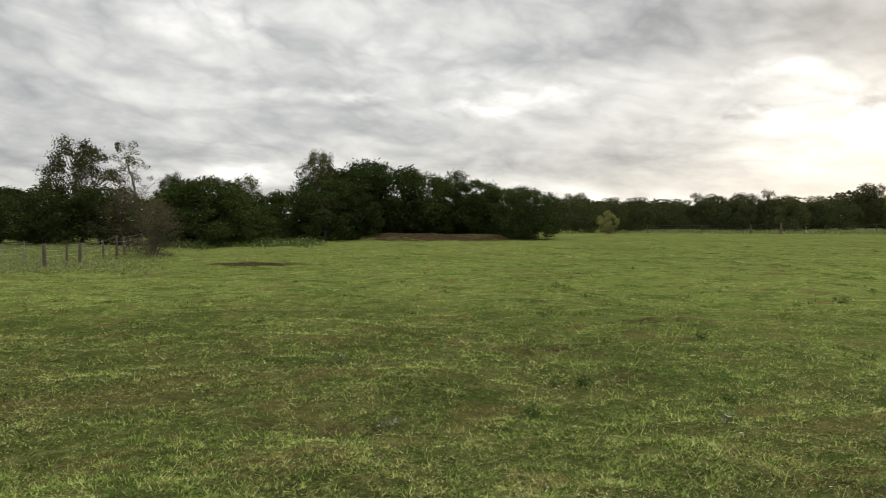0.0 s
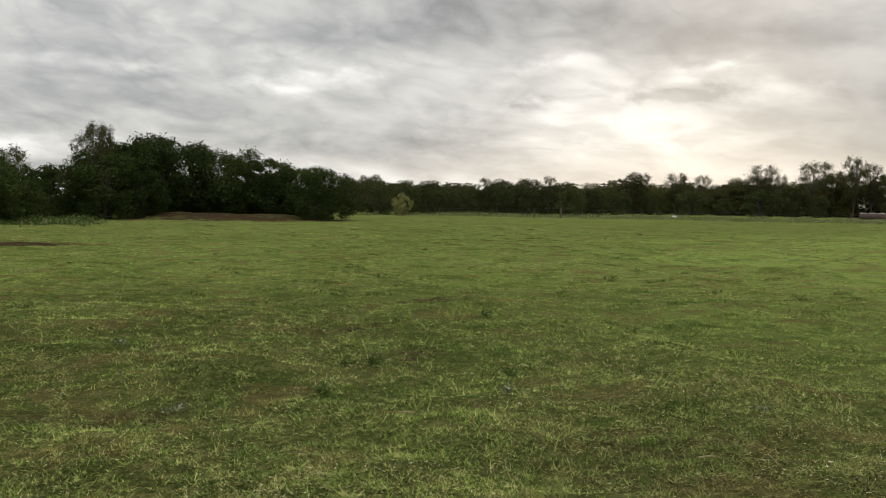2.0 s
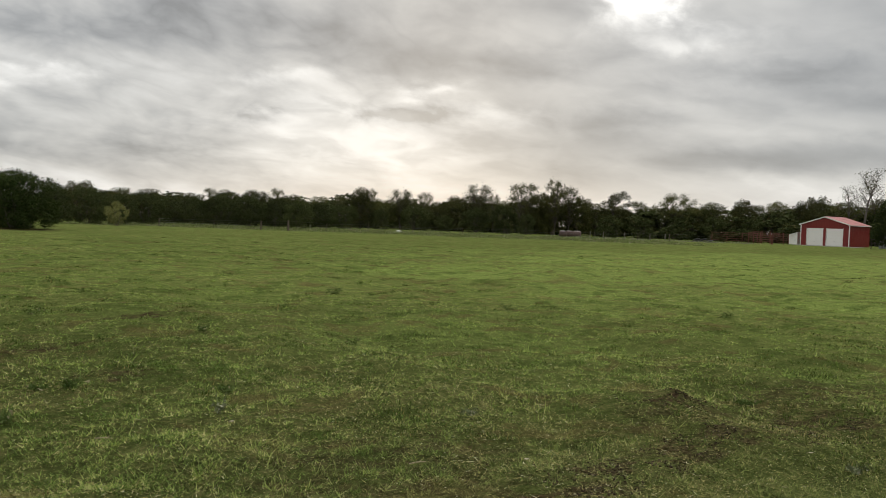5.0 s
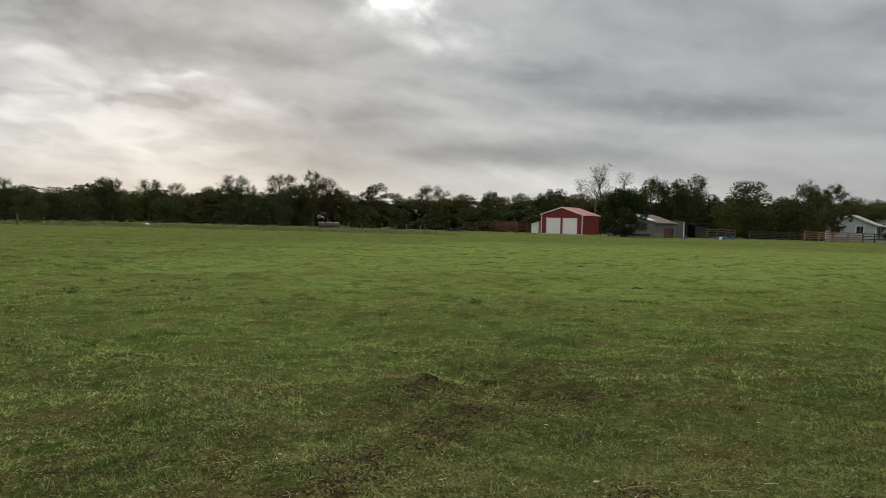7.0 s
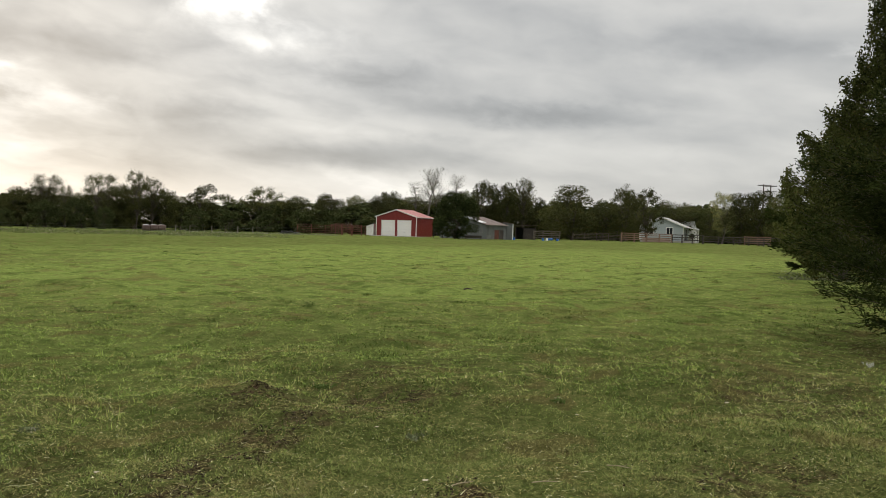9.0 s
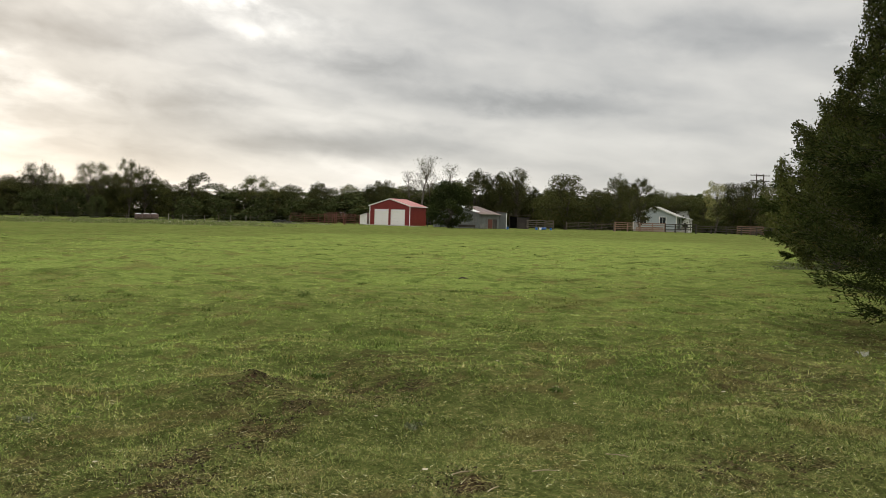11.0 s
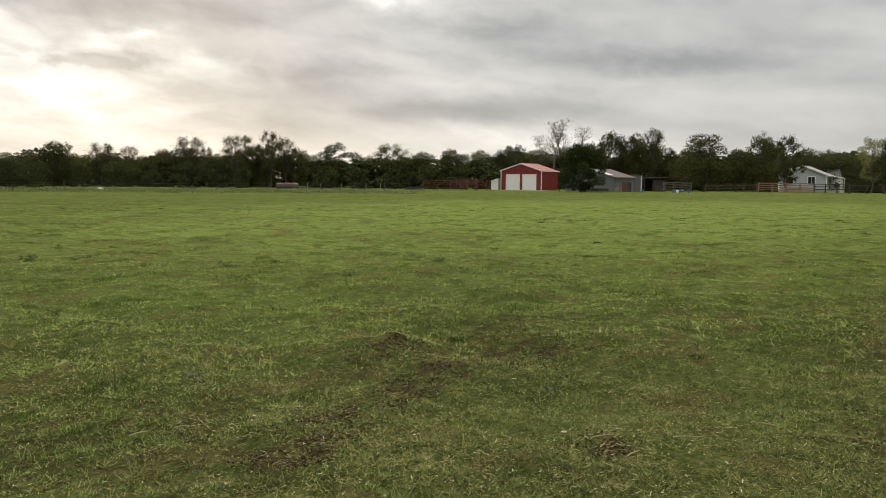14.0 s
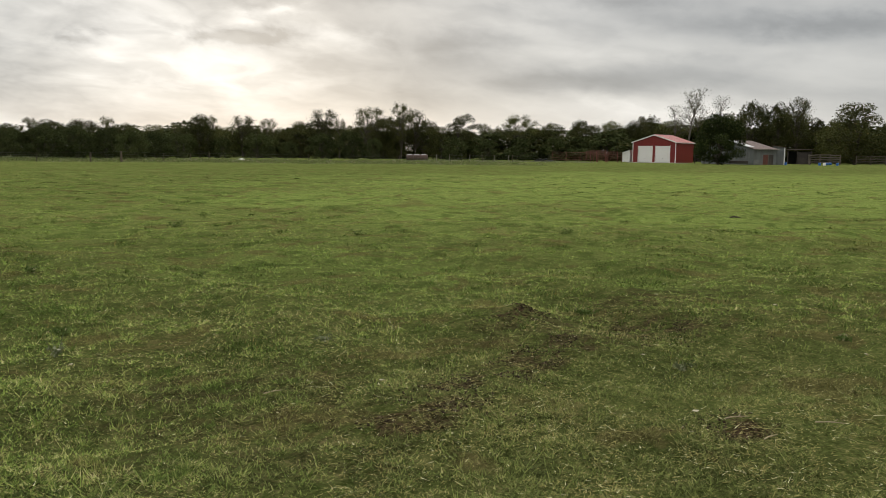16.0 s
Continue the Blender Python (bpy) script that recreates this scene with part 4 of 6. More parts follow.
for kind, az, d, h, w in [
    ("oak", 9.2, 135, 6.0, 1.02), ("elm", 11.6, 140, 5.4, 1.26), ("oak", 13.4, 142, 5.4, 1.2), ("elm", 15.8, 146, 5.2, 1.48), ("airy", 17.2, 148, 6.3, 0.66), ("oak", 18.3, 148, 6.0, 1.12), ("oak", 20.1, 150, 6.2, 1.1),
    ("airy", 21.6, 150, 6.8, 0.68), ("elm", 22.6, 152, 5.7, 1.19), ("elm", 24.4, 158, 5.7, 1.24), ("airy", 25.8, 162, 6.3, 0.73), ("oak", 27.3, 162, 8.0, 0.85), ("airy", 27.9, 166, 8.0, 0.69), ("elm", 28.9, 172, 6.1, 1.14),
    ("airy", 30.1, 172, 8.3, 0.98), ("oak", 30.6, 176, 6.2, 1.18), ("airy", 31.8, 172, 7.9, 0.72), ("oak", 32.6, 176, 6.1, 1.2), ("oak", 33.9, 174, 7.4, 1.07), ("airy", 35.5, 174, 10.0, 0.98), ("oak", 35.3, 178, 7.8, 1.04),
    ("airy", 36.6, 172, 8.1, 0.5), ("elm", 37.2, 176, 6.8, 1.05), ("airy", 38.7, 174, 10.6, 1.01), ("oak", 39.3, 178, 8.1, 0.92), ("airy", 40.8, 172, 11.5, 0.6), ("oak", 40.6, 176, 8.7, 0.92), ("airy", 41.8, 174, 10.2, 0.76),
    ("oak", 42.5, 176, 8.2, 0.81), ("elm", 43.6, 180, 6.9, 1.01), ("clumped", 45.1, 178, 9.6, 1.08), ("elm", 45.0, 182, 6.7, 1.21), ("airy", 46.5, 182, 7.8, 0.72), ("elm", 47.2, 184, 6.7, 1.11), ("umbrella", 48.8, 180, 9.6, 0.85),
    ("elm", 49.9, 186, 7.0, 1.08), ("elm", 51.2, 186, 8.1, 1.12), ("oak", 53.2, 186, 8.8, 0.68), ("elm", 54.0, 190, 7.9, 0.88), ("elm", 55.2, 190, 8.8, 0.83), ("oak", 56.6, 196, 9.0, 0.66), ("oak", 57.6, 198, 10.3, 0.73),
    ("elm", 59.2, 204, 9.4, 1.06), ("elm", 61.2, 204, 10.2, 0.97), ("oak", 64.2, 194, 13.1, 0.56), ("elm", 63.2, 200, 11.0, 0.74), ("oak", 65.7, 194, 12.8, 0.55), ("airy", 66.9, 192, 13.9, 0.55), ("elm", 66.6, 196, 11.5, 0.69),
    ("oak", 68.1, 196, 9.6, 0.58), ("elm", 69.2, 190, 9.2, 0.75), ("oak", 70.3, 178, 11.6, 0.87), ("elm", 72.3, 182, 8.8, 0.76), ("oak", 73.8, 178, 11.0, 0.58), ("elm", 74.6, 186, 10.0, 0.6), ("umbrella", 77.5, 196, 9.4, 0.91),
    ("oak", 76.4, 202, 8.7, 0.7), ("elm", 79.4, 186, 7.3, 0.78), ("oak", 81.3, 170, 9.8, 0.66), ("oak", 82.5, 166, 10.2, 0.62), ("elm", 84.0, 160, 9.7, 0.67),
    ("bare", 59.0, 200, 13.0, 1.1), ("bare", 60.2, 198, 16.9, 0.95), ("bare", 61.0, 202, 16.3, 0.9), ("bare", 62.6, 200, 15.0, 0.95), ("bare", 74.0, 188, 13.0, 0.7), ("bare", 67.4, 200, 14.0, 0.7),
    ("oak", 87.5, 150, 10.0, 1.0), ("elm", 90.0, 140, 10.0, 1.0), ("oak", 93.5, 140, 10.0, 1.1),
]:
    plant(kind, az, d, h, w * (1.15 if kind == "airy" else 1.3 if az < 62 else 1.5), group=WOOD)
tree_kind("yellow_tree", BARK_GREY, YELLOWING, variants=(77,), name="yellowing_tree", label="tall tree with pale yellow-green autumn leaves", height=10.0, spread=3.2, base=0.25, lobes=30, lobe=0.09, leaves=6000, leaf=0.14, twigs=2)
plant("yellow_tree", 80.2, 175, 10.4, 0.75)
# trees in the yard
tree_kind("yard", BARK_DARK, YARD, variants=(81,), name="yard_tree", label="dense green low-branched tree between barn and tin shed", height=7.5, spread=3.6, base=0.02, lobes=56, lobe=0.12, leaves=20000, leaf=0.13, twigs=2, loose=0.2)
plant("yard", 62.2, 142, 8.1, 1.02)
tree_kind("shade", BARK_DARK, OAK, variants=(83,), name="shade_tree", label="dark leaning tree with loose foliage beside the house", height=9.0, spread=3.6, base=0.16, lobes=60, lobe=0.08, leaves=10500, leaf=0.115, twigs=2, loose=0.8)
plant("shade", 75.3, 152, 9.5, 0.85)


def cedar(name, seed, height, radius, lift, sprays, leaf, where, label):
    """A red cedar: a bole, whorls of boughs that sweep out and up, and dense fine sprays; the skirt lifts towards its rim."""
    rng = np.random.default_rng(seed)
    v, f = [], []
    bole = limb_path(rng, Vector((0, 0, -0.1)), Vector((0.05, 0.02, 1)), height * 0.95, 0.0, 0.04, 8)
    tube(v, f, bole, [0.14 * (1 - 0.11 * k) for k in range(9)], 7)
    centres, ways = [], []
    boughs = 170
    for k in range(boughs):
        u = (k + rng.uniform(0, 1)) / boughs
        z = 0.25 + u ** 1.15 * height * 0.92
        a = k * 2.399 + rng.uniform(-0.4, 0.4)
        prof = (1 - u) ** 0.62 * (0.72 + 0.28 * min(1, u * 8))
        reach = radius * prof * rng.uniform(0.68, 1.22) + 0.12
        rise = 0.10 + 0.75 * u + rng.normal(0, 0.14)
        path = limb_path(rng, Vector((0, 0, z)), Vector((math.cos(a), math.sin(a), rise)), reach, 0.02, 0.10, 5)
        tube(v, f, path, [0.028, 0.022, 0.016, 0.011, 0.007, 0.003], 4)
        for _ in range(int(12 + 24 * prof)):
            t = rng.uniform(0.2, 1.0) ** 0.6 * 5
            i = min(int(t), 4)
            c = path[i].lerp(path[i + 1], t - i)
            w = (path[i + 1] - path[i]).normalized() + Vector(rng.normal(0, 0.6, 3)) * Vector((1, 1, 0.55)).length / 1.73 + Vector((0, 0, -0.10))
            centres.append(c)
            ways.append(w.normalized())
    c, w = np.array([tuple(p) for p in centres]), np.array([tuple(p) for p in ways])
    pick = rng.integers(0, len(c), sprays)
    along = rng.uniform(0, 1, sprays)[:, None]
    p = c[pick] + w[pick] * along * 0.48 + rng.normal(0, 0.055, (sprays, 3)) * (1, 1, 0.6)
    rim = lift * np.clip(np.hypot(p[:, 0], p[:, 1]) / radius, 0, 1.2) ** 2 + 0.12
    a = np.arctan2(p[:, 1], p[:, 0])
    rim = rim * (1 + 0.45 * np.sin(9 * a + 3 * p[:, 0]) + 0.25 * np.sin(23 * a))
    keep = p[:, 2] > rim
    p, w = p[keep], w[pick][keep]
    verts, faces = leaf_quads(rng, p, np.full(len(p), leaf), 4.2, out=w * 1.4)
    ob = tagged(new(name), label, "tree")
    ob.matrix_basis = where
    trunk = bpy.data.meshes.new("trunk")
    trunk.from_pydata(v, [], f)
    trunk.materials.append(BARK_DARK)
    crown = fast_mesh("crown", verts, faces)
    crown.materials.append(CEDAR)
    new("trunk", trunk).parent = ob
    new("crown", crown).parent = ob
    return ob


cedar("cedar_tree", 91, 5.6, 2.75, 0.75, 125000, 0.021, at(95.6, 14.6), "dark green red cedar with dense sprays almost to the ground")
cedar("cedar_tree", 92, 6.4, 4.0, 0.6, 62000, 0.06, at(88.6, 40.0), "dark green red cedar in the hedgerow")


def hedge_tree(name, seed, height, girth, shoots, leaves, leaf, where, label):
    """A ragged hedgerow tree. girth: rows of height and radius; long leafy shoots stand out of its edge, with gaps between."""
    rng = np.random.default_rng(seed)
    v, f, ends = [], [], []
    bole = limb_path(rng, Vector((0, 0, -0.1)), Vector((0.03, 0.0, 1)), height * 0.93, 0.0, 0.05, 10)
    tube(v, f, bole, [0.17 * (1 - 0.092 * k) for k in range(11)], 7)
    hs, rs = zip(*girth)
    for k in range(shoots):
        z = height * rng.uniform(0.06, 1.0) ** 0.9
        a = k * 2.399 + rng.normal(0, 0.25)
        wide = float(np.interp(z, hs, rs)) * (1 + 0.14 * math.sin(3 * a + 1.3 * z) + 0.12 * math.sin(5 * a - 2.9 * z))
        r = wide * rng.uniform(0.25, 1.0) ** 0.45 * (1.15 if k % 7 == 0 else 0.97)
        end = Vector((r * math.cos(a), r * math.sin(a), z))
        h = max(0.02, min(0.9, (z - 0.6 * r) / height)) * 10
        start = bole[int(h)].lerp(bole[int(h) + 1], h - int(h))
        mid = start.lerp(end, 0.55) + Vector((0, 0, 0.10 * r))
        tip = end + (end - mid).normalized() * 0.25 + Vector((0, 0, rng.uniform(0.1, 0.45)))
        tube(v, f, [start, mid, end, tip], [0.024, 0.014, 0.008, 0.003], 3)
        ends.append((*end, *(tip - end)))
    ends = np.array(ends)
    weight = rng.gamma(2.0, 0.5, shoots)
    pick = rng.choice(shoots, leaves, p=weight / weight.sum())
    along = rng.uniform(-0.7, 1.05, leaves)[:, None]
    c = ends[pick, :3] + ends[pick, 3:] * along + rng.normal(0, 1, (leaves, 3)) * (0.13 - 0.075 * np.clip(along, 0, 1))
    c[:, 2] = np.maximum(c[:, 2], 0.06)
    verts, faces = leaf_quads(rng, c, np.full(leaves, leaf), 1.8, out=ends[pick, 3:] * 0.5)
    ob = tagged(new(name), label, "tree")
    ob.matrix_basis = where
    trunk = bpy.data.meshes.new("trunk")
    trunk.from_pydata(v, [], f)
    trunk.materials.append(BARK_DARK)
    crown = fast_mesh("crown", verts, faces)
    crown.materials.append(HEDGE)
    new("trunk", trunk).parent = ob
    new("crown", crown).parent = ob


hedge_tree("hedgerow_tree", 95, 10.2, [(0.0, 1.4), (1.2, 2.7), (3.6, 2.8), (4.7, 2.3), (5.6, 1.85), (6.7, 1.3), (8.2, 0.95), (10.2, 0.3)], 520, 84000, 0.056, at(91.0, 27.0), "dense dark hedgerow tree with ragged leafy edges")
hedge_tree("hedgerow_tree", 96, 8.0, [(0.0, 1.5), (1.5, 3.0), (4.0, 3.0), (6.0, 1.9), (8.0, 0.5)], 260, 14000, 0.085, at(99.0, 20.0), "dense dark hedgerow tree behind the cedar")
hedge_tree("hedgerow_tree", 97, 6.2, [(0.0, 1.6), (1.5, 2.7), (3.5, 2.5), (6.2, 0.5)], 220, 24000, 0.08, at(87.6, 37.0), "lower twiggy hedgerow tree beside a cedar")


# ---- building blocks ----
def part(name, bm, mat, parent, label=""):
    """One mesh object under a thing or a part."""
    me = bpy.data.meshes.new(name)
    bm.to_mesh(me)
    bm.free()
    me.materials.append(mat)
    ob = tagged(new(name, me), label)
    ob.parent = parent
    return ob


def box(x0, y0, z0, x1, y1, z1, bevel=0.0, bm=None):
    bm = bm or bmesh.new()
    made = bmesh.ops.create_cube(bm, size=1.0, matrix=Matrix.Translation(((x0 + x1) / 2, (y0 + y1) / 2, (z0 + z1) / 2)) @ Matrix.Diagonal((abs(x1 - x0), abs(y1 - y0), abs(z1 - z0), 1)))
    if bevel:
        edges = list({e for vert in made["verts"] for e in vert.link_edges})
        bmesh.ops.bevel(bm, geom=edges, offset=bevel, segments=1, affect="EDGES")
    return bm


def prism(outline, y0, y1):
    """A solid from an outline in x and z, between two depths."""
    bm = bmesh.new()
    a = [bm.verts.new((x, y0, z)) for x, z in outline]
    b = [bm.verts.new((x, y1, z)) for x, z in outline]
    bm.faces.new(a)
    bm.faces.new(b[::-1])
    for i in range(len(a)):
        j = (i + 1) % len(a)
        bm.faces.new((a[j], a[i], b[i], b[j]))
    bmesh.ops.recalc_face_normals(bm, faces=bm.faces)
    return bm


def beam(a, b, r, sides=6, r2=None, bm=None):
    """A round bar from a to b."""
    a, b = Vector(a), Vector(b)
    v, f = [], []
    tube(v, f, [a, b], [r, r if r2 is None else r2], sides)
    bm = bm or bmesh.new()
    vs = [bm.verts.new(p) for p in v]
    for q in f:
        bm.faces.new([vs[i] for i in q])
    bm.faces.new(vs[:sides][::-1])
    bm.faces.new(vs[sides:])
    return bm


def thing(name, where, label, category, group="", kind=""):
    ob = tagged(new(name), label, category, group, kind)
    ob.matrix_basis = where
    return ob


RED = ribbed("red_sheet_metal", (0.155, 0.020, 0.018), (0.195, 0.027, 0.023), (0.12, 0.020, 0.017), 0.3, 0.4, amount=0.35)
RED_ROOF = ribbed("faded_red_roof_sheet", (0.36, 0.10, 0.09), (0.44, 0.15, 0.13), (0.30, 0.10, 0.09), 0.3, 0.32, axis=1, amount=0.3)
WHITE = plain("white_painted_metal", (0.66, 0.65, 0.62), (0.80, 0.79, 0.76), 2.0, 0.5, stain=(0.55, 0.53, 0.48))
DOOR_WHITE = ribbed("white_door_slats", (0.70, 0.69, 0.66), (0.80, 0.79, 0.75), (0.60, 0.58, 0.54), 0.12, 0.45, axis=2, amount=0.25)
TIN = ribbed("weathered_grey_tin", (0.115, 0.122, 0.122), (0.21, 0.22, 0.22), (0.09, 0.075, 0.062), 0.08, 0.5, 0.25)
RUST_TIN = ribbed("rusty_roof_tin", (0.12, 0.088, 0.078), (0.20, 0.155, 0.14), (0.13, 0.07, 0.055), 0.08, 0.75, 0.15, axis=1)
BRIGHT_TIN = plain("bright_roof_sheet", (0.62, 0.63, 0.63), (0.75, 0.75, 0.74), 2.0, 0.35)
GREY_WOOD = plain("weathered_boards", (0.12, 0.105, 0.088), (0.25, 0.225, 0.195), 4.0, 0.85, stretch=(1, 1, 0.2), stain=(0.08, 0.068, 0.055))
RED_WOOD = plain("red_brown_rails", (0.15, 0.088, 0.060), (0.26, 0.165, 0.118), 4.0, 0.8, stretch=(0.3, 1, 1), stain=(0.11, 0.065, 0.045))
TAN_WOOD = plain("tan_red_boards", (0.26, 0.19, 0.15), (0.38, 0.285, 0.23), 4.0, 0.8, stretch=(0.3, 1, 1), stain=(0.22, 0.14, 0.10))
DARK_WOOD = plain("dark_stained_rails", (0.035, 0.030, 0.027), (0.085, 0.070, 0.060), 4.0, 0.8, stretch=(0.3, 1, 1))
PIPE = plain("rusty_red_pipe", (0.10, 0.035, 0.026), (0.17, 0.065, 0.045), 5.0, 0.65)
SIDING = ribbed("pale_grey_blue_siding", (0.32, 0.36, 0.375), (0.39, 0.43, 0.445), (0.28, 0.31, 0.32), 0.2, 0.6, axis=2, amount=0.25)
SHINGLE = plain("light_grey_shingles", (0.26, 0.25, 0.24), (0.38, 0.37, 0.355), 3.0, 0.8, stain=(0.28, 0.27, 0.26))
POLE_WOOD = plain("creosoted_pole", (0.045, 0.036, 0.030), (0.095, 0.076, 0.062), 4.0, 0.85, stretch=(1, 1, 0.1))
OPENING_SHADE = plain("opening_shade", (0.012, 0.012, 0.012), (0.03, 0.028, 0.026), 3.0, 0.9)
BLUE = plain("blue_plastic", (0.02, 0.09, 0.32), (0.035, 0.15, 0.42), 3.0, 0.4)
RUBBER = plain("black_rubber", (0.012, 0.012, 0.013), (0.035, 0.034, 0.033), 5.0, 0.75)
CONCRETE = plain("pale_concrete", (0.26, 0.245, 0.22), (0.38, 0.36, 0.33), 2.0, 0.85)
HAY = plain("weathered_hay", (0.055, 0.040, 0.034), (0.16, 0.11, 0.095), 6.0, 0.95, stain=(0.20, 0.12, 0.11), relief=0.5)
BALE_HIGHLIGHT = plain("pale_bale_highlight", (0.34, 0.31, 0.30), (0.52, 0.48, 0.46), 6.0, 0.7)
STEEL = plain("dull_galvanised_steel", (0.15, 0.15, 0.145), (0.27, 0.27, 0.26), 5.0, 0.5, 0.6)
GLASS, _n = material("window_glass")
finish(_n, (0.02, 0.024, 0.028), 0.06, spec=0.6)


# ---- the red barn ----
def red_barn():
    w, dep, eave, ridge, t = 9.1, 7.3, 3.75, 5.15, 0.12
    ob = thing("red_barn", at(58.68, 166.5, 0.06, -27.5), "red sheet-metal barn with white trim and two closed doors", "barn")
    h = w / 2
    gable = lambda y0, y1, holes: prism([(-h, 0), (h, 0), (h, eave), (0, ridge), (-h, eave)], y0, y1)
    # front wall in pieces, so that the two doorways go through it
    doors = ((-3.35, -0.32), (0.32, 3.35))
    top = 3.15
    front = prism([(-h, top), (h, top), (h, eave), (0, ridge), (-h, eave)], -dep / 2, -dep / 2 + t)
    for a, b in ((-h, doors[0][0]), (doors[0][1], doors[1][0]), (doors[1][1], h)):
        box(a, -dep / 2, 0, b, -dep / 2 + t, top, bm=front)
    part("front_wall", front, RED, ob)
    part("back_wall", gable(dep / 2 - t, dep / 2, ()), RED, ob)
    for s in (-1, 1):
        part("side_wall", box(s * h, -dep / 2 + t, 0, s * (h - t), dep / 2 - t, eave), RED, ob)
        slope = prism([(0, ridge + 0.13), (s * (h + 0.18), eave + 0.085), (s * (h + 0.18), eave + 0.005), (0, ridge + 0.03)], -dep / 2 - 0.16, dep / 2 + 0.16)
        part("roof_slope", slope, RED_ROOF, ob, "pale faded red metal roof")
        part("corner_trim", box(s * (h + 0.03), -dep / 2 - 0.035, 0, s * (h - 0.13), -dep / 2 - 0.003, eave - 0.02), WHITE, ob, "white corner trim")
        rake = prism([(0, ridge + 0.15), (s * (h + 0.2), eave + 0.10), (s * (h + 0.2), eave - 0.08), (0, ridge - 0.03)], -dep / 2 - 0.20, -dep / 2 - 0.163)
        part("rake_trim", rake, WHITE, ob, "white rake trim")
        part("gutter", box(s * (h + 0.185), -dep / 2 - 0.1, eave - 0.08, s * (h + 0.30), dep / 2 + 0.1, eave + 0.04), WHITE, ob)
    part("ridge_cap", prism([(-0.2, ridge + 0.09), (0, ridge + 0.18), (0.2, ridge + 0.09), (0, ridge + 0.135)], -dep / 2 - 0.17, dep / 2 + 0.17), RED_ROOF, ob)
    for a, b in doors:
        door = part("rollup_door", box(a + 0.03, -dep / 2 + 0.05, 0.02, b - 0.03, -dep / 2 + 0.09, top - 0.02), DOOR_WHITE, ob, "closed white roll-up door")
        for k in range(1, 7):
            part("slat_joint", box(a + 0.05, -dep / 2 + 0.035, k * 0.45, b - 0.05, -dep / 2 + 0.049, k * 0.45 + 0.03), WHITE, door)
        part("door_handle", box((a + b) / 2 - 0.1, -dep / 2 + 0.0, 0.75, (a + b) / 2 + 0.1, -dep / 2 + 0.034, 0.80), STEEL, door)
        for x in (a - 0.06, b - 0.02):
            part("door_jamb", box(x, -dep / 2 - 0.025, 0, x + 0.08, -dep / 2 - 0.003, top + 0.06), WHITE, ob)
    # pale lean-to wall beside the barn
    lean = thing("lean_to", at(56.45, 167.5, 0.05, -27.5), "small pale tin lean-to against the red barn", "lean-to")
    part("wall", prism([(-0.85, 0), (0.75, 0), (0.75, 2.25), (-0.85, 1.75)], -1.0, 1.2), WHITE, lean)
    part("roof", prism([(-0.95, 1.80), (0.80, 2.35), (0.80, 2.29), (-0.95, 1.74)], -1.1, 1.3), BRIGHT_TIN, lean)
    pad = thing("barn_apron", at(58.2, 159.5, None, -27.5), "pale gravel apron before the barn doors", "apron")
    part("slab", box(-5.5, -1.0, -0.10, 5.5, 2.6, 0.05, 0.02), CONCRETE, pad)


red_barn()


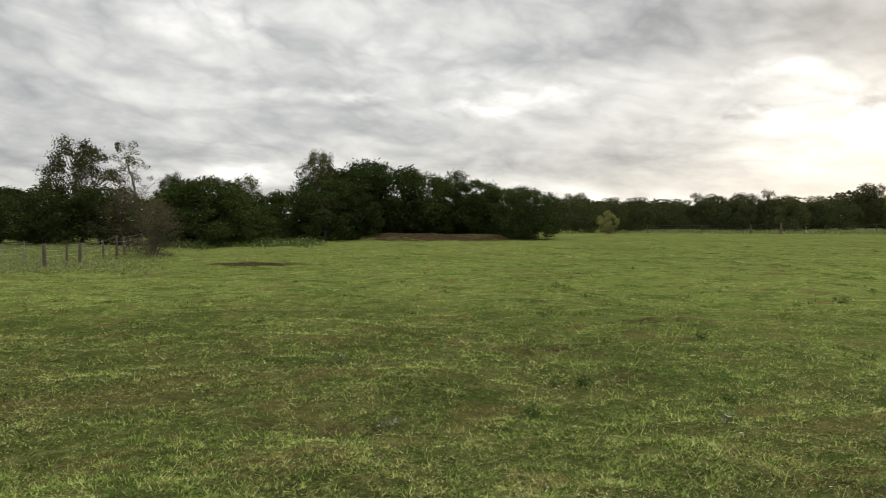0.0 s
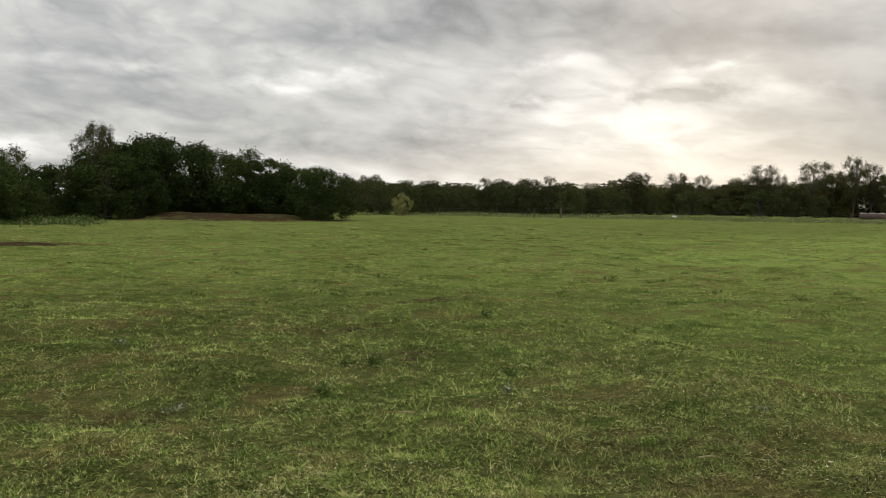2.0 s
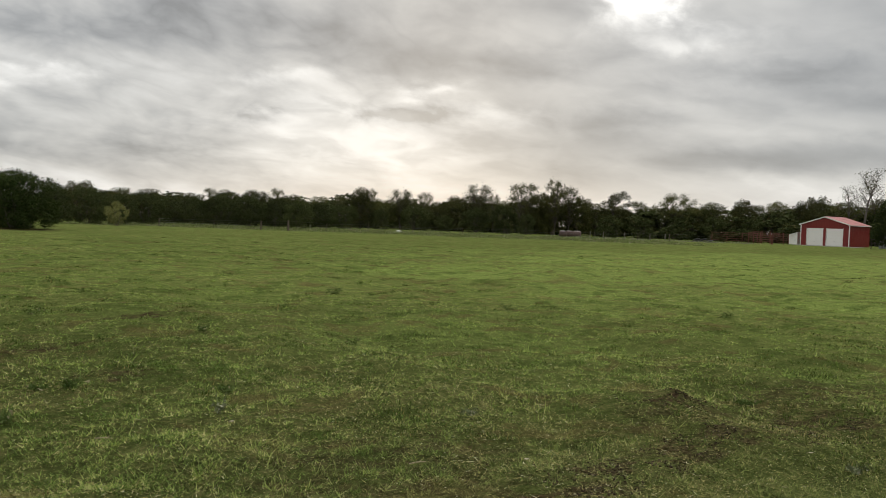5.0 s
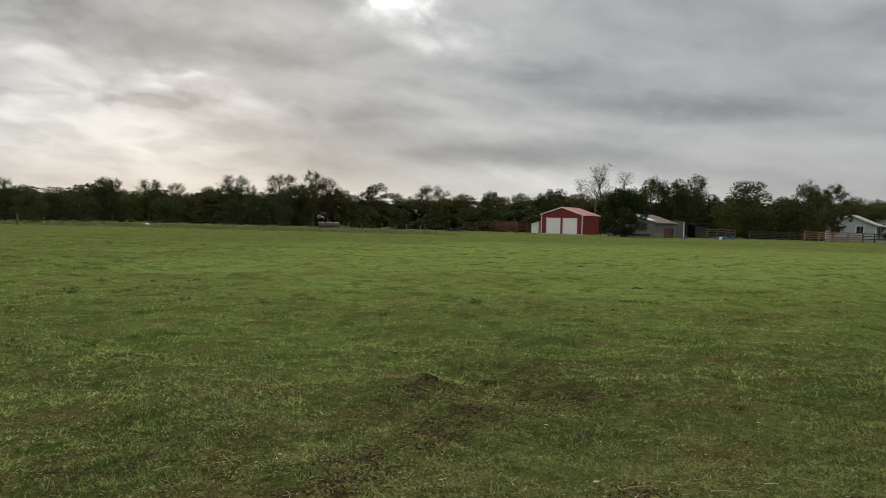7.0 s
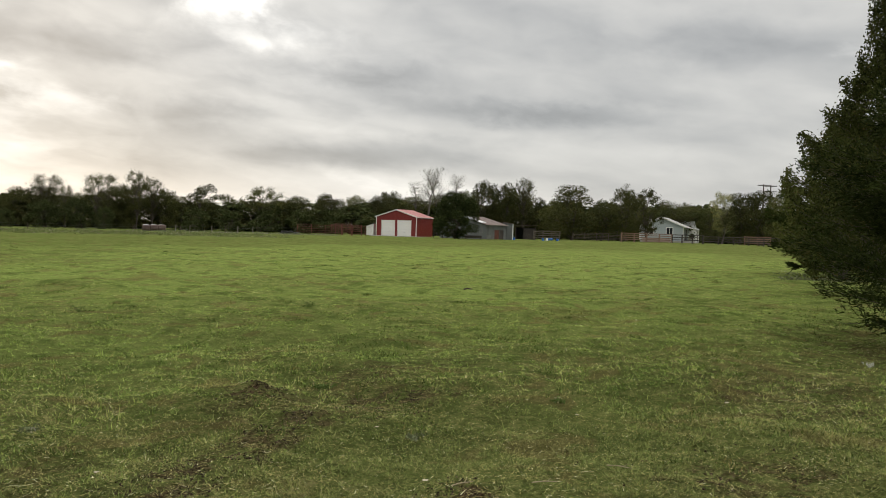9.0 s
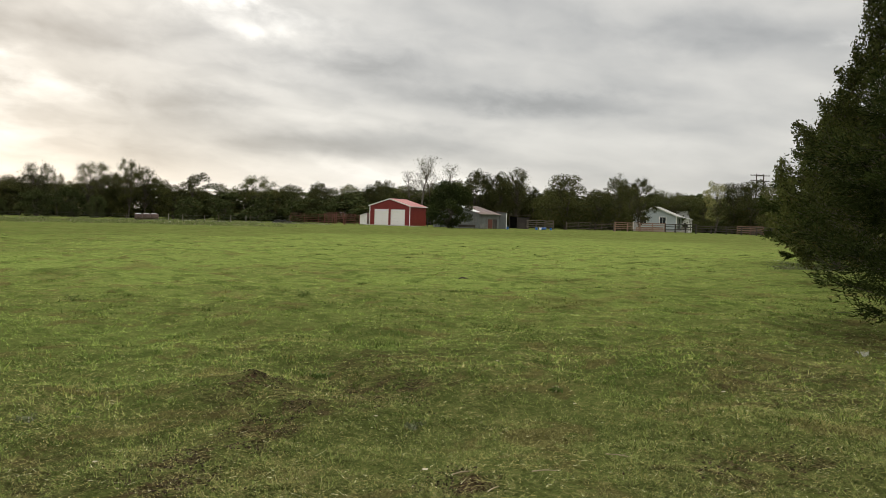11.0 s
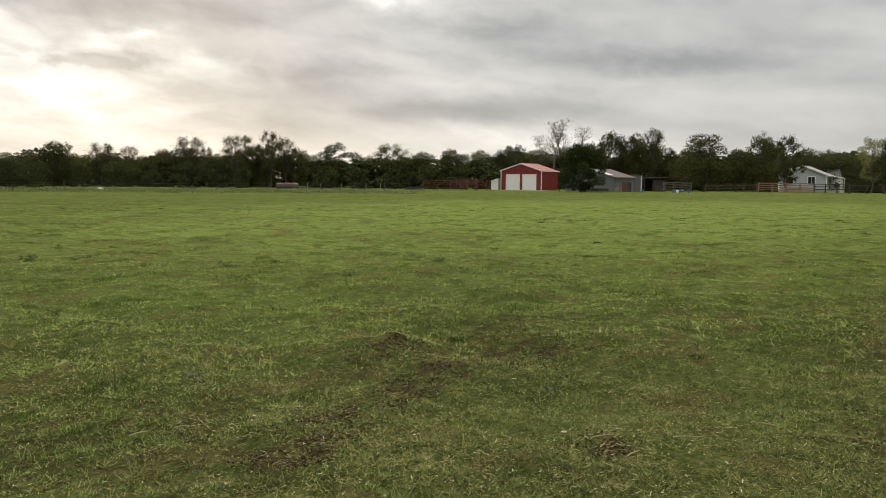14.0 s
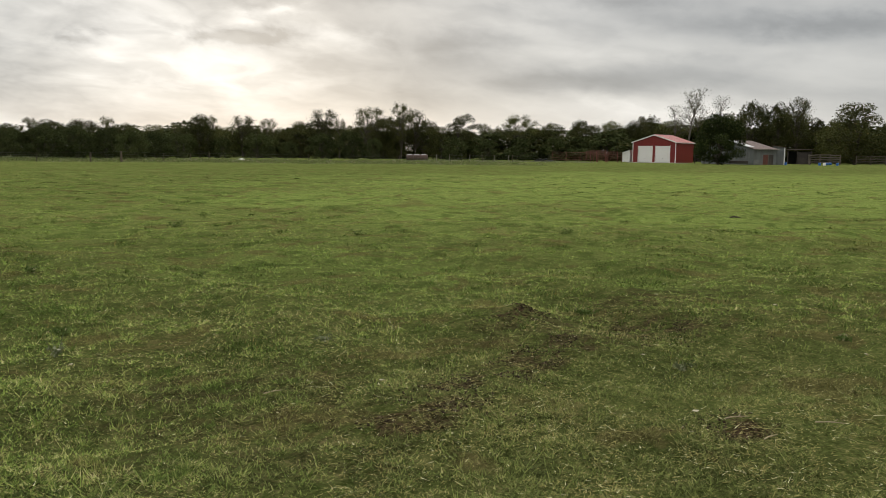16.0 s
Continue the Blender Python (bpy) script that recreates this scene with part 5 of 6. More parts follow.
# ---- the tin sheds ----
def tin_shed():
    # origin at the near corner: the gable end runs along -x, the eave wall with the door along +y
    ob = thing("tin_shed", at(64.4, 150.0, None, -35), "weathered grey tin shed with a rusty sloping roof", "shed")
    w, dep, eave, peak, t = 10.8, 6.5, 2.65, 4.1, 0.08
    gable = [(-w, 0), (0, 0), (0, eave), (-w / 2, peak), (-w, eave)]
    part("gable_wall", prism(gable, 0, t), TIN, ob)
    part("gable_wall", prism(gable, dep - t, dep), TIN, ob)
    part("eave_wall", box(-w, t, 0, -w + t, dep - t, eave), TIN, ob)
    front = box(-t, t, 0, 0, 2.7, eave)
    box(-t, 5.7, 0, 0, dep - t, eave, bm=front)
    box(-t, 2.7, 1.75, 0, 5.7, eave, bm=front)
    part("eave_wall", front, TIN, ob)
    part("door", box(-0.06, 2.73, 0.03, -0.02, 4.17, 1.72), PIPE, ob, "rusty brown plank door")
    part("hatch", box(-0.07, 4.23, 0.03, -0.03, 5.67, 1.72), DARK_WOOD, ob, "dark half-open hatch")
    part("door_post", box(-0.03, 4.14, 0.0, 0.03, 4.26, 1.78), GREY_WOOD, ob)
    part("skirting_sheet", box(0.004, 0.1, 0.02, 0.02, 2.6, 0.85), STEEL, ob)
    win = part("window", box(-2.1, -0.02, 1.25, -0.8, -0.004, 2.0), TIN, ob, "boarded window of grey tin")
    for x0, z0, x1, z1 in ((-2.16, 1.19, -0.74, 1.25), (-2.16, 2.0, -0.74, 2.06), (-2.16, 1.25, -2.1, 2.0), (-0.8, 1.25, -0.74, 2.0)):
        part("frame", box(x0, -0.04, z0, x1, -0.004, z1), STEEL, win)
    part("seam_batten", box(-4.2, -0.03, 0.0, -4.12, -0.004, peak - 0.2), GREY_WOOD, ob)
    for s in (0, 1):
        xs = (-w / 2, 0.45) if s == 0 else (-w / 2, -w - 0.3)
        drop = (peak - eave) / (w / 2) * (abs(xs[1] - xs[0]))
        part("roof_slope", prism([(xs[0], peak + 0.1), (xs[1], peak + 0.1 - drop), (xs[1], peak + 0.04 - drop), (xs[0], peak + 0.04)], -0.3, dep + 0.3), RUST_TIN, ob)
    drop = (peak - eave) / (w / 2)
    part("bright_sheet", prism([(-w / 2 + 0.1, peak + 0.17), (-0.9, peak + 0.17 - drop * (w / 2 - 1.0)), (-0.9, peak + 0.06 - drop * (w / 2 - 1.0)), (-w / 2 + 0.1, peak + 0.06)], -0.34, 1.3), BRIGHT_TIN, ob, "newer bright metal sheet")
    part("fascia", box(0.40, -0.25, eave - 0.10, 0.46, dep + 0.25, eave + 0.02), GREY_WOOD, ob)
    trough = thing("feed_trough", at(63.5, 143.0), "dark wooden feed trough beside the tin shed", "trough")
    part("basin", box(-1.5, -0.4, 0.25, 1.5, 0.4, 0.7, 0.04), DARK_WOOD, trough)
    for x in (-1.3, 1.3):
        part("leg", box(x - 0.06, -0.32, -0.05, x + 0.06, 0.32, 0.25), DARK_WOOD, trough)
    narrow = thing("narrow_shed", at(66.0, 157.0), "narrow upright grey tin outhouse", "shed")
    part("wall", prism([(-1.2, 0), (0.75, 0), (0.75, 3.0), (-1.2, 3.3)], -0.8, 1.0), TIN, narrow)
    part("roof", prism([(-1.35, 3.38), (0.95, 3.05), (0.95, 2.99), (-1.35, 3.32)], -1.0, 1.2), RUST_TIN, narrow)
    part("corner_board", box(0.6, -0.85, 0, 0.78, -0.803, 2.95), WHITE, narrow)
    shack = thing("open_shack", at(67.2, 168.0, None, 0, (0.9, 1, 1.2)), "low brown open-fronted shack in shadow", "shack")
    for x in (-2.4, -0.6, 2.0):
        part("post", box(x - 0.08, -1.0, -0.05, x + 0.08, -0.85, 2.1), DARK_WOOD, shack)
    # near-black back wall: shade inside the open front is put into its colour
    part("back_wall", box(-2.5, 1.6, 0, 2.1, 1.7, 2.0), OPENING_SHADE, shack)
    part("side_wall", box(-2.5, -0.8, 0, -2.42, 1.6, 2.1), DARK_WOOD, shack)
    part("front_board", box(-0.5, -0.83, 0, 1.9, -0.77, 1.9), DARK_WOOD, shack)
    part("roof", prism([(-2.8, 2.28), (2.4, 2.38), (2.4, 2.32), (-2.8, 2.22)], -1.3, 1.9), RUST_TIN, shack)


tin_shed()


# ---- the house ----
def house():
    ob = thing("house", at(76.5, 164.0, gz(159.5, 38.3) + 0.35, -9), "small pale grey-blue house with a gabled light roof", "house")
    h, dep, eave, ridge, t = 4.05, 7.0, 2.65, 4.30, 0.15
    wins = ((-2.75, -1.55), (0.95, 2.05))
    lo, hi = 1.25, 2.4
    y = -dep / 2
    wall = prism([(-h, hi), (h, hi), (h, eave), (0, ridge - 0.1), (-h, eave)], y, y + t)
    box(-h, y, 0, h, y + t, lo, bm=wall)
    for a, b in ((-h, wins[0][0]), (wins[0][1], wins[1][0]), (wins[1][1], h)):
        box(a, y, lo, b, y + t, hi, bm=wall)
    part("gable_wall", wall, SIDING, ob)
    part("back_wall", prism([(-h, 0), (h, 0), (h, eave), (0, ridge - 0.1), (-h, eave)], dep / 2 - t, dep / 2), SIDING, ob)
    for s in (-1, 1):
        part("side_wall", box(s * h, y + t, 0, s * (h - t), dep / 2 - t, eave), SIDING, ob)
        out = 0.45
        drop = (ridge - eave) / h * out
        part("roof_slope", prism([(0, ridge + 0.14), (s * (h + out), eave - drop + 0.12), (s * (h + out), eave - drop), (0, ridge + 0.02)], y - 0.35, dep / 2 + 0.35), SHINGLE, ob)
        part("barge_board", prism([(0, ridge + 0.16), (s * (h + out), eave - drop + 0.14), (s * (h + out), eave - drop - 0.05), (0, ridge - 0.03)], y - 0.40, y - 0.353), WHITE, ob)
        part("corner_trim", box(s * (h + 0.02), y - 0.03, 0, s * (h - 0.14), y - 0.003, eave - 0.05), WHITE, ob)
    for a, b in wins:
        win = part("window", box(a, y + 0.06, lo, b, y + 0.08, hi), GLASS, ob)
        for bx in ((a - 0.12, lo - 0.12, b + 0.12, lo), (a - 0.12, hi, b + 0.12, hi + 0.12), (a - 0.12, lo, a, hi), (b, lo, b + 0.12, hi)):
            part("frame", box(bx[0], y - 0.03, bx[1], bx[2], y + 0.05, bx[3]), WHITE, win)
        part("mullion", box((a + b) / 2 - 0.02, y + 0.03, lo, (a + b) / 2 + 0.02, y + 0.056, hi), WHITE, win)
        part("sill", box(a - 0.15, y - 0.09, lo - 0.17, b + 0.15, y - 0.032, lo - 0.123), WHITE, win)
    part("foundation", box(-h + 0.05, y + 0.05, -0.7, h - 0.05, dep / 2 - 0.05, -0.003), CONCRETE, ob)
    # porch along the side
    part("porch_roof", prism([(h + 0.46, eave - 0.06), (h + 2.3, eave - 0.42), (h + 2.3, eave - 0.50), (h + 0.46, eave - 0.14)], y + 0.3, dep / 2 - 1.0), SHINGLE, ob)
    for yy in (y + 0.5, y + 2.8, y + 5.2):
        part("porch_post", box(h + 2.05, yy - 0.07, -0.45, h + 2.19, yy + 0.07, eave - 0.46), WHITE, ob)
    part("porch_floor", box(h + 0.01, y + 0.2, -0.55, h + 2.04, dep / 2 - 1.0, 0.0), CONCRETE, ob)
    part("porch_door", box(h + 0.005, y + 3.0, 0.15, h + 0.05, y + 3.9, 2.15), DARK_WOOD, ob)
    deck = thing("wooden_deck", at(76.05, 152.5, None, -9), "low tan-red wooden deck before the house", "deck")
    for k in range(11):
        part("plank", box(-2.45, -1.2 + 0.22 * k, 0.72, 2.45, -1.0 + 0.22 * k, 0.76), TAN_WOOD, deck)
    for k in range(3):
        part("skirt_board", box(-2.4, -1.26, 0.05 + 0.225 * k, 2.4, -1.22, 0.25 + 0.225 * k), TAN_WOOD, deck)
    for x in (-2.3, 0.0, 2.3):
        for y2 in (-1.1, 1.1):
            part("post", box(x - 0.06, y2 - 0.06, -0.2, x + 0.06, y2 + 0.06, 0.715), TAN_WOOD, deck)
    back = thing("far_roofed_house", at(77.95, 205.0, 0.0, 8, (0.42, 1, 1.12)), "far pale house glimpsed between trees", "house")
    part("wall", box(-4.5, -3, 0, 4.5, 3, 3.0), WHITE, back)
    for s in (-1, 1):
        part("roof_slope", prism([(-5.0, 3.0), (5.0, 3.0), (5.0, 3.1), (-5.0, 3.1)], -3.3, 0) if s < 0 else prism([(-5.0, 3.12), (5.0, 3.12), (4.0, 4.6), (-4.0, 4.6)], -0.6, 0.6), BRIGHT_TIN, back)
    for x, z, w in ((-2.4, 1.4, 1.0), (1.6, 1.4, 1.0)):
        part("window", box(x - w / 2, -3.05, z - 0.5, x + w / 2, -3.003, z + 0.6), GLASS, back)


house()


PEN_WOOD = plain("weathered_pen_boards", (0.060, 0.050, 0.040), (0.150, 0.125, 0.100), 5.0, 0.9, stretch=(0.3, 1, 1))
FENCE_WOOD = plain("weathered_fence_posts", (0.050, 0.038, 0.028), (0.13, 0.10, 0.078), 5.0, 0.9)


# ---- fences ----
def line(a, b, step):
    """Points along the ground from bearing and distance a to b, about a step apart."""
    p, q = [Vector((d * math.sin(radians(az)), d * math.cos(radians(az)), 0)) for az, d in (a, b)]
    n = max(1, round((q - p).length / step))
    return [p.lerp(q, k / n) for k in range(n + 1)]


def rail_fence(name, a, b, mat, label, step=2.4, top=1.35, rails=3, half=0.07, rail_h=0.14, round_bars=False, group="", sag=0.0):
    pts = line(a, b, step)
    mid = pts[len(pts) // 2]
    ob = thing(name, Matrix.Translation((mid.x, mid.y, gz(mid.x, mid.y))), label, "fence", group)
    rng = random.Random(int(a[0] * 100))
    way = (pts[-1] - pts[0]).normalized()
    for p in pts:
        q = p - mid
        z0 = gz(p.x, p.y) - gz(mid.x, mid.y) - 0.25
        hgt = top + 0.08 + rng.uniform(-0.04, 0.05)
        if round_bars:
            part("post", beam((q.x, q.y, z0), (q.x, q.y, hgt), half, 6), mat, ob)
        else:
            m = Matrix.Translation((q.x, q.y, (hgt + z0) / 2)) @ Matrix.Rotation(math.atan2(way.y, way.x), 4, "Z") @ Matrix.Diagonal((half * 2, half * 2, hgt - z0, 1))
            bm = bmesh.new()
            bmesh.ops.create_cube(bm, size=1.0, matrix=m)
            part("post", bm, mat, ob)
    side = Vector((-way.y, way.x, 0)) * (half + 0.022)
    if side.dot(mid) > 0:
        side = -side
    for k in range(rails):
        z = top * (1 - k / (rails + 0.35))
        for p, q in zip(pts, pts[1:]):
            a3, b3 = p - mid + side * (0 if round_bars else 1), q - mid + side * (0 if round_bars else 1)
            dz = rng.uniform(-0.03, 0.03) * (1 + sag), rng.uniform(-0.03, 0.03) * (1 + sag)
            if round_bars:
                part("rail", beam((a3.x, a3.y, z), (b3.x, b3.y, z), 0.032, 5), mat, ob)
            else:
                run = (b3 - a3).length
                ang = math.atan2(dz[1] - dz[0], run)
                m = Matrix.Translation(((a3.x + b3.x) / 2, (a3.y + b3.y) / 2, z + (dz[0] + dz[1]) / 2)) @ Matrix.Rotation(math.atan2(way.y, way.x), 4, "Z") @ Matrix.Rotation(-ang, 4, "Y") @ Matrix.Diagonal((run, 0.04, rail_h, 1))
                bm = bmesh.new()
                bmesh.ops.create_cube(bm, size=1.0, matrix=m)
                part("rail", bm, mat, ob)
    return ob


rail_fence("rail_fence", (73.7, 146), (77.0, 148), RED_WOOD, "red-brown four-rail wooden fence before the house", rails=4, top=1.5, rail_h=0.14, half=0.09)
rail_fence("rail_fence", (77.02, 148), (79.0, 144), DARK_WOOD, "dark-stained wooden rail fence along the yard", rails=3, top=1.45, rail_h=0.13, half=0.08)
rail_fence("rail_fence", (79.02, 144), (84.6, 150), DARK_WOOD, "dark-stained wooden rail fence along the yard", rails=3, top=1.35, rail_h=0.12, half=0.08)
rail_fence("rail_fence", (81.6, 152), (83.2, 152), RED_WOOD, "red-brown wooden gate panel behind the dark fence", rails=4, top=1.5, step=2.1)
rail_fence("pen_fence", (67.75, 160), (69.5, 164), PEN_WOOD, "weathered grey board pen with wide rails", rails=4, top=1.75, rail_h=0.17, sag=1.5)
rail_fence("pen_fence", (67.7, 168), (67.73, 161), PEN_WOOD, "weathered grey board pen with wide rails", rails=4, top=1.75, rail_h=0.2, sag=1.5)
rail_fence("pipe_panels", (70.4, 172), (73.6, 174), PEN_WOOD, "grey wire and board paddock panels", rails=5, top=1.6, rail_h=0.07)
rail_fence("corral", (51.3, 156), (56.0, 158), PIPE, "rusty red pipe corral beside the barn", rails=5, top=1.8, step=2.4, half=0.06, round_bars=True)
rail_fence("corral", (53.6, 153), (55.7, 153.5), PIPE, "rusty red pipe corral beside the barn", rails=5, top=1.95, step=1.8, half=0.08, round_bars=True)
rail_fence("cattle_chute", (53.9, 159), (54.9, 159.5), PIPE, "taller rusty pipe cattle chute in the corral", rails=6, top=2.2, step=1.4, half=0.08, round_bars=True)
rail_fence("short_fence", (60.75, 147.5), (61.35, 147.5), DARK_WOOD, "short dark fence panel beside the yard tree", rails=2, top=1.5, step=1.6)


def wire_fence(name, posts, label, strands=4, wood=GREY_WOOD):
    """Posts of given bearing, distance, height and half width, with wires stapled from post to post."""
    pts = []
    for az, d, hgt, half in posts:
        x, y = d * math.sin(radians(az)), d * math.cos(radians(az))
        pts.append((Vector((x, y, gz(x, y))), hgt, half))
    mid = pts[len(pts) // 2][0]
    ob = thing(name, Matrix.Translation(mid), label, "fence")
    rng = random.Random(5)
    for p, hgt, half in pts:
        q = p - mid
        tip = (q.x + rng.uniform(-0.05, 0.05), q.y + rng.uniform(-0.05, 0.05), q.z + hgt)
        part("post", beam((q.x, q.y, q.z - 0.3), tip, half * 1.1, 7, half * 0.9), wood if half > 0.04 else STEEL, ob)
    for (p, hp, _), (q, hq, _) in zip(pts, pts[1:]):
        bm = bmesh.new()
        for k in range(strands):
            u = 0.95 - k * 0.22
            beam(p - mid + Vector((0, 0, hp * u)), q - mid + Vector((0, 0, hq * u)), 0.006, 3, bm=bm)
        part("wire", bm, STEEL, ob)
    return ob


wire_fence("wire_fence", [(-33.0, 33, 1.05, 0.06), (-30.0, 34, 1.0, 0.03), (-27.2, 42, 1.0, 0.03), (-26.0, 36, 1.05, 0.075), (-24.8, 40, 1.0, 0.05), (-24.0, 43, 1.0, 0.08), (-22.6, 46, 1.0, 0.05), (-21.8, 46, 1.25, 0.06), (-21.3, 48, 1.0, 0.07), (-20.2, 52, 1.0, 0.05)], "old wire fence on weathered wooden and steel posts", 3, FENCE_WOOD)
wire_fence("far_wire_fence", [(14.0, 104, 1.0, 0.06), (17.5, 103, 1.0, 0.05), (20.6, 102, 1.15, 0.09), (22.45, 101, 1.3, 0.12), (25.0, 108, 1.0, 0.05), (26.7, 112, 1.0, 0.06), (27.9, 114, 1.05, 0.06), (31.0, 118, 1.0, 0.05), (34.5, 122, 1.0, 0.05), (37.6, 124, 1.05, 0.06), (40.7, 126, 1.1, 0.08), (43.6, 132, 1.0, 0.05), (46.5, 140, 1.1, 0.06), (48.6, 146, 1.2, 0.06), (51.2, 154, 1.3, 0.07)], "far wire fence along the end of the pasture", 3, FENCE_WOOD)
for _az in (43.3, 44.2, 45.6, 47.3, 48.3):
    p = thing("fence_post", at(_az, 152), "weathered post standing in tall weeds", "fence post", "posts in the weeds")
    part("shaft", beam((0, 0, -0.3), (0.03, 0, 1.15), 0.07, 6), GREY_WOOD, p)


def utility_pole(az, d):
    ob = thing("utility_pole", at(az, d), "dark wooden utility pole with two crossarms", "utility pole", "utility poles")
    part("pole", beam((0, 0, -0.5), (0, 0, 12.3), 0.17, 8, 0.12), POLE_WOOD, ob)
    for z in (12.0, 10.9):
        part("crossarm", box(-1.15, -0.17, z - 0.07, 1.15, -0.05, z + 0.07), POLE_WOOD, ob)
        for x in (-1.0, -0.45, 0.45, 1.0):
            part("insulator", beam((x, -0.11, z + 0.07), (x, -0.11, z + 0.24), 0.05, 6, 0.035), STEEL, ob)
    part("brace", beam((-0.7, -0.12, 10.85), (0, -0.14, 10.1), 0.03, 4), STEEL, ob)
    part("brace", beam((0.7, -0.12, 10.85), (0, -0.14, 10.1), 0.03, 4), STEEL, ob)


utility_pole(82.65, 176.0)
utility_pole(83.08, 178.0)
part("transformer", beam((0.35, 0, 9.0), (0.35, 0, 9.8), 0.22, 10), STEEL, bpy.data.objects["utility_pole.001"])


# ---- smaller things in the yard and field ----
TWIG_WOOD = plain("dry_twig_bark", (0.24, 0.19, 0.12), (0.42, 0.35, 0.24), 8.0, 0.85)
PALE_LEAF = plain("bleached_leaf", (0.32, 0.28, 0.20), (0.50, 0.45, 0.34), 8.0, 0.7)
# bearing, distance, turn and length
TWIGS = [(70.4, 5.25, 8, 0.16), (64.8, 5.2, 25, 0.14), (75.2, 5.75, -20, 0.18), (67.0, 4.9, 50, 0.10), (33.0, 5.4, 15, 0.12), (12.0, 6.1, -30, 0.14)]
LEAVES = [(62.2, 5.25, 30, 0.045), (81.5, 8.6, 70, 0.05), (58.5, 6.4, 10, 0.035), (72.0, 7.4, 120, 0.035), (40.5, 5.6, 200, 0.035), (66.5, 9.2, 150, 0.045), (20.0, 6.4, 40, 0.035)]
def roll_arc(r, x0, x1, a0, a1, n, rng, rough):
    """A strip of a bale's round side between two angles, with rounded shoulders."""
    bm = bmesh.new()
    rings = []
    for u, k in ((0.0, 0.86), (0.06, 0.97), (0.35, 1.0), (0.65, 1.0), (0.94, 0.97), (1.0, 0.86)):
        x = x0 + (x1 - x0) * u
        rings.append([bm.verts.new((x, r * k * math.cos(a) * rng.uniform(1 - rough, 1 + rough), r * 0.96 + r * k * math.sin(a))) for a in (a0 + (a1 - a0) * j / n for j in range(n))])
    for p, q in zip(rings, rings[1:]):
        for j in range(n - 1 if a1 - a0 < 6.2 else n):
            bm.faces.new((p[j], q[j], q[(j + 1) % n], p[(j + 1) % n]))
    return bm, rings


def hay_bale(az, d, turn):
    ob = thing("hay_bale", at(az, d, None, turn), "weathered round hay bale with a pale highlight along its top", "hay bale", "hay bales by the wood")
    rng = random.Random(int(az * 50))
    bm, rings = roll_arc(0.54, -0.62, 0.62, 0.0, 2 * math.pi, 22, rng, 0.03)
    bm.faces.new(rings[0])
    bm.faces.new(rings[-1][::-1])
    bmesh.ops.recalc_face_normals(bm, faces=bm.faces)
    part("roll", bm, HAY, ob)
    # pale shell over the top: the bale's highlight put in as colour
    bm, _ = roll_arc(0.565, -0.55, 0.42, math.radians(62), math.radians(128), 8, rng, 0.0)
    part("bleached_top", bm, BALE_HIGHLIGHT, ob, "pale strip standing for the highlight along the top")


for _k, (_az, _d) in enumerate([(41.45, 148), (41.95, 148.5), (42.44, 149)]):
    hay_bale(_az, _d, 6 - 5 * _k)


def barrel(az, d, lying=False, mat=None):
    ob = thing("barrel", at(az, d, None, 40), "short blue plastic drum standing in the yard" if mat is None else "white plastic drum between blue ones", "barrel", "drums in the yard")
    if lying:
        ob.matrix_basis = ob.matrix_basis @ pose(0, 0, 0.275, 0, 90, 0) @ Matrix.Translation((0, 0, -0.3))
    ob.matrix_basis = ob.matrix_basis @ Matrix.Diagonal((0.75, 0.75, 0.75, 1))
    v, f = [], []
    prof = [(0.0, 0.25), (0.04, 0.27), (0.2, 0.275), (0.22, 0.285), (0.25, 0.275), (0.42, 0.275), (0.44, 0.285), (0.47, 0.275), (0.56, 0.27), (0.6, 0.25)]
    tube(v, f, [(0, 0, z) for z, _ in prof], [r for _, r in prof], 14)
    bm = bmesh.new()
    vs = [bm.verts.new(p) for p in v]
    for q in f:
        bm.faces.new([vs[i] for i in q])
    bm.faces.new(vs[:14][::-1])
    bm.faces.new(vs[-14:])
    body = part("body", bm, mat or BLUE, ob)
    part("bung", beam((0.15, 0, 0.6), (0.15, 0, 0.62), 0.04, 8), WHITE, body)


for _az, _d, _l, _m in [(66.35, 146, False, None), (68.35, 147, False, None), (68.75, 146, True, None), (68.62, 145.4, False, WHITE), (68.95, 147, True, None), (69.35, 147, False, None)]:
    barrel(_az, _d, _l, _m)


def tyre(az, d, lift, turn):
    ob = thing("old_tyre", at(az, d, None, turn), "worn black tyre lying in the weeds", "tyre", "tyre heap")
    ob.matrix_basis = ob.matrix_basis @ pose(0, 0, lift, 12, 0, 0)
    bm = bmesh.new()
    n, m = 20, 8
    grid = [[bm.verts.new(((0.42 + 0.14 * math.cos(b)) * math.cos(a), (0.42 + 0.14 * math.cos(b)) * math.sin(a), 0.13 + 0.13 * math.sin(b))) for b in (2 * math.pi * j / m for j in range(m))] for a in (2 * math.pi * i / n for i in range(n))]
    for i in range(n):
        for j in range(m):
            bm.faces.new((grid[i][j], grid[(i + 1) % n][j], grid[(i + 1) % n][(j + 1) % m], grid[i][(j + 1) % m]))
    part("carcass", bm, RUBBER, ob)


for _az, _d, _z in [(50.25, 150, 0.0), (50.6, 150.3, 0.0), (50.95, 150, 0.0), (51.2, 150.4, 0.0), (50.4, 150.1, 0.26), (50.8, 150.2, 0.26)]:
    tyre(_az, _d, _z, _az * 90)


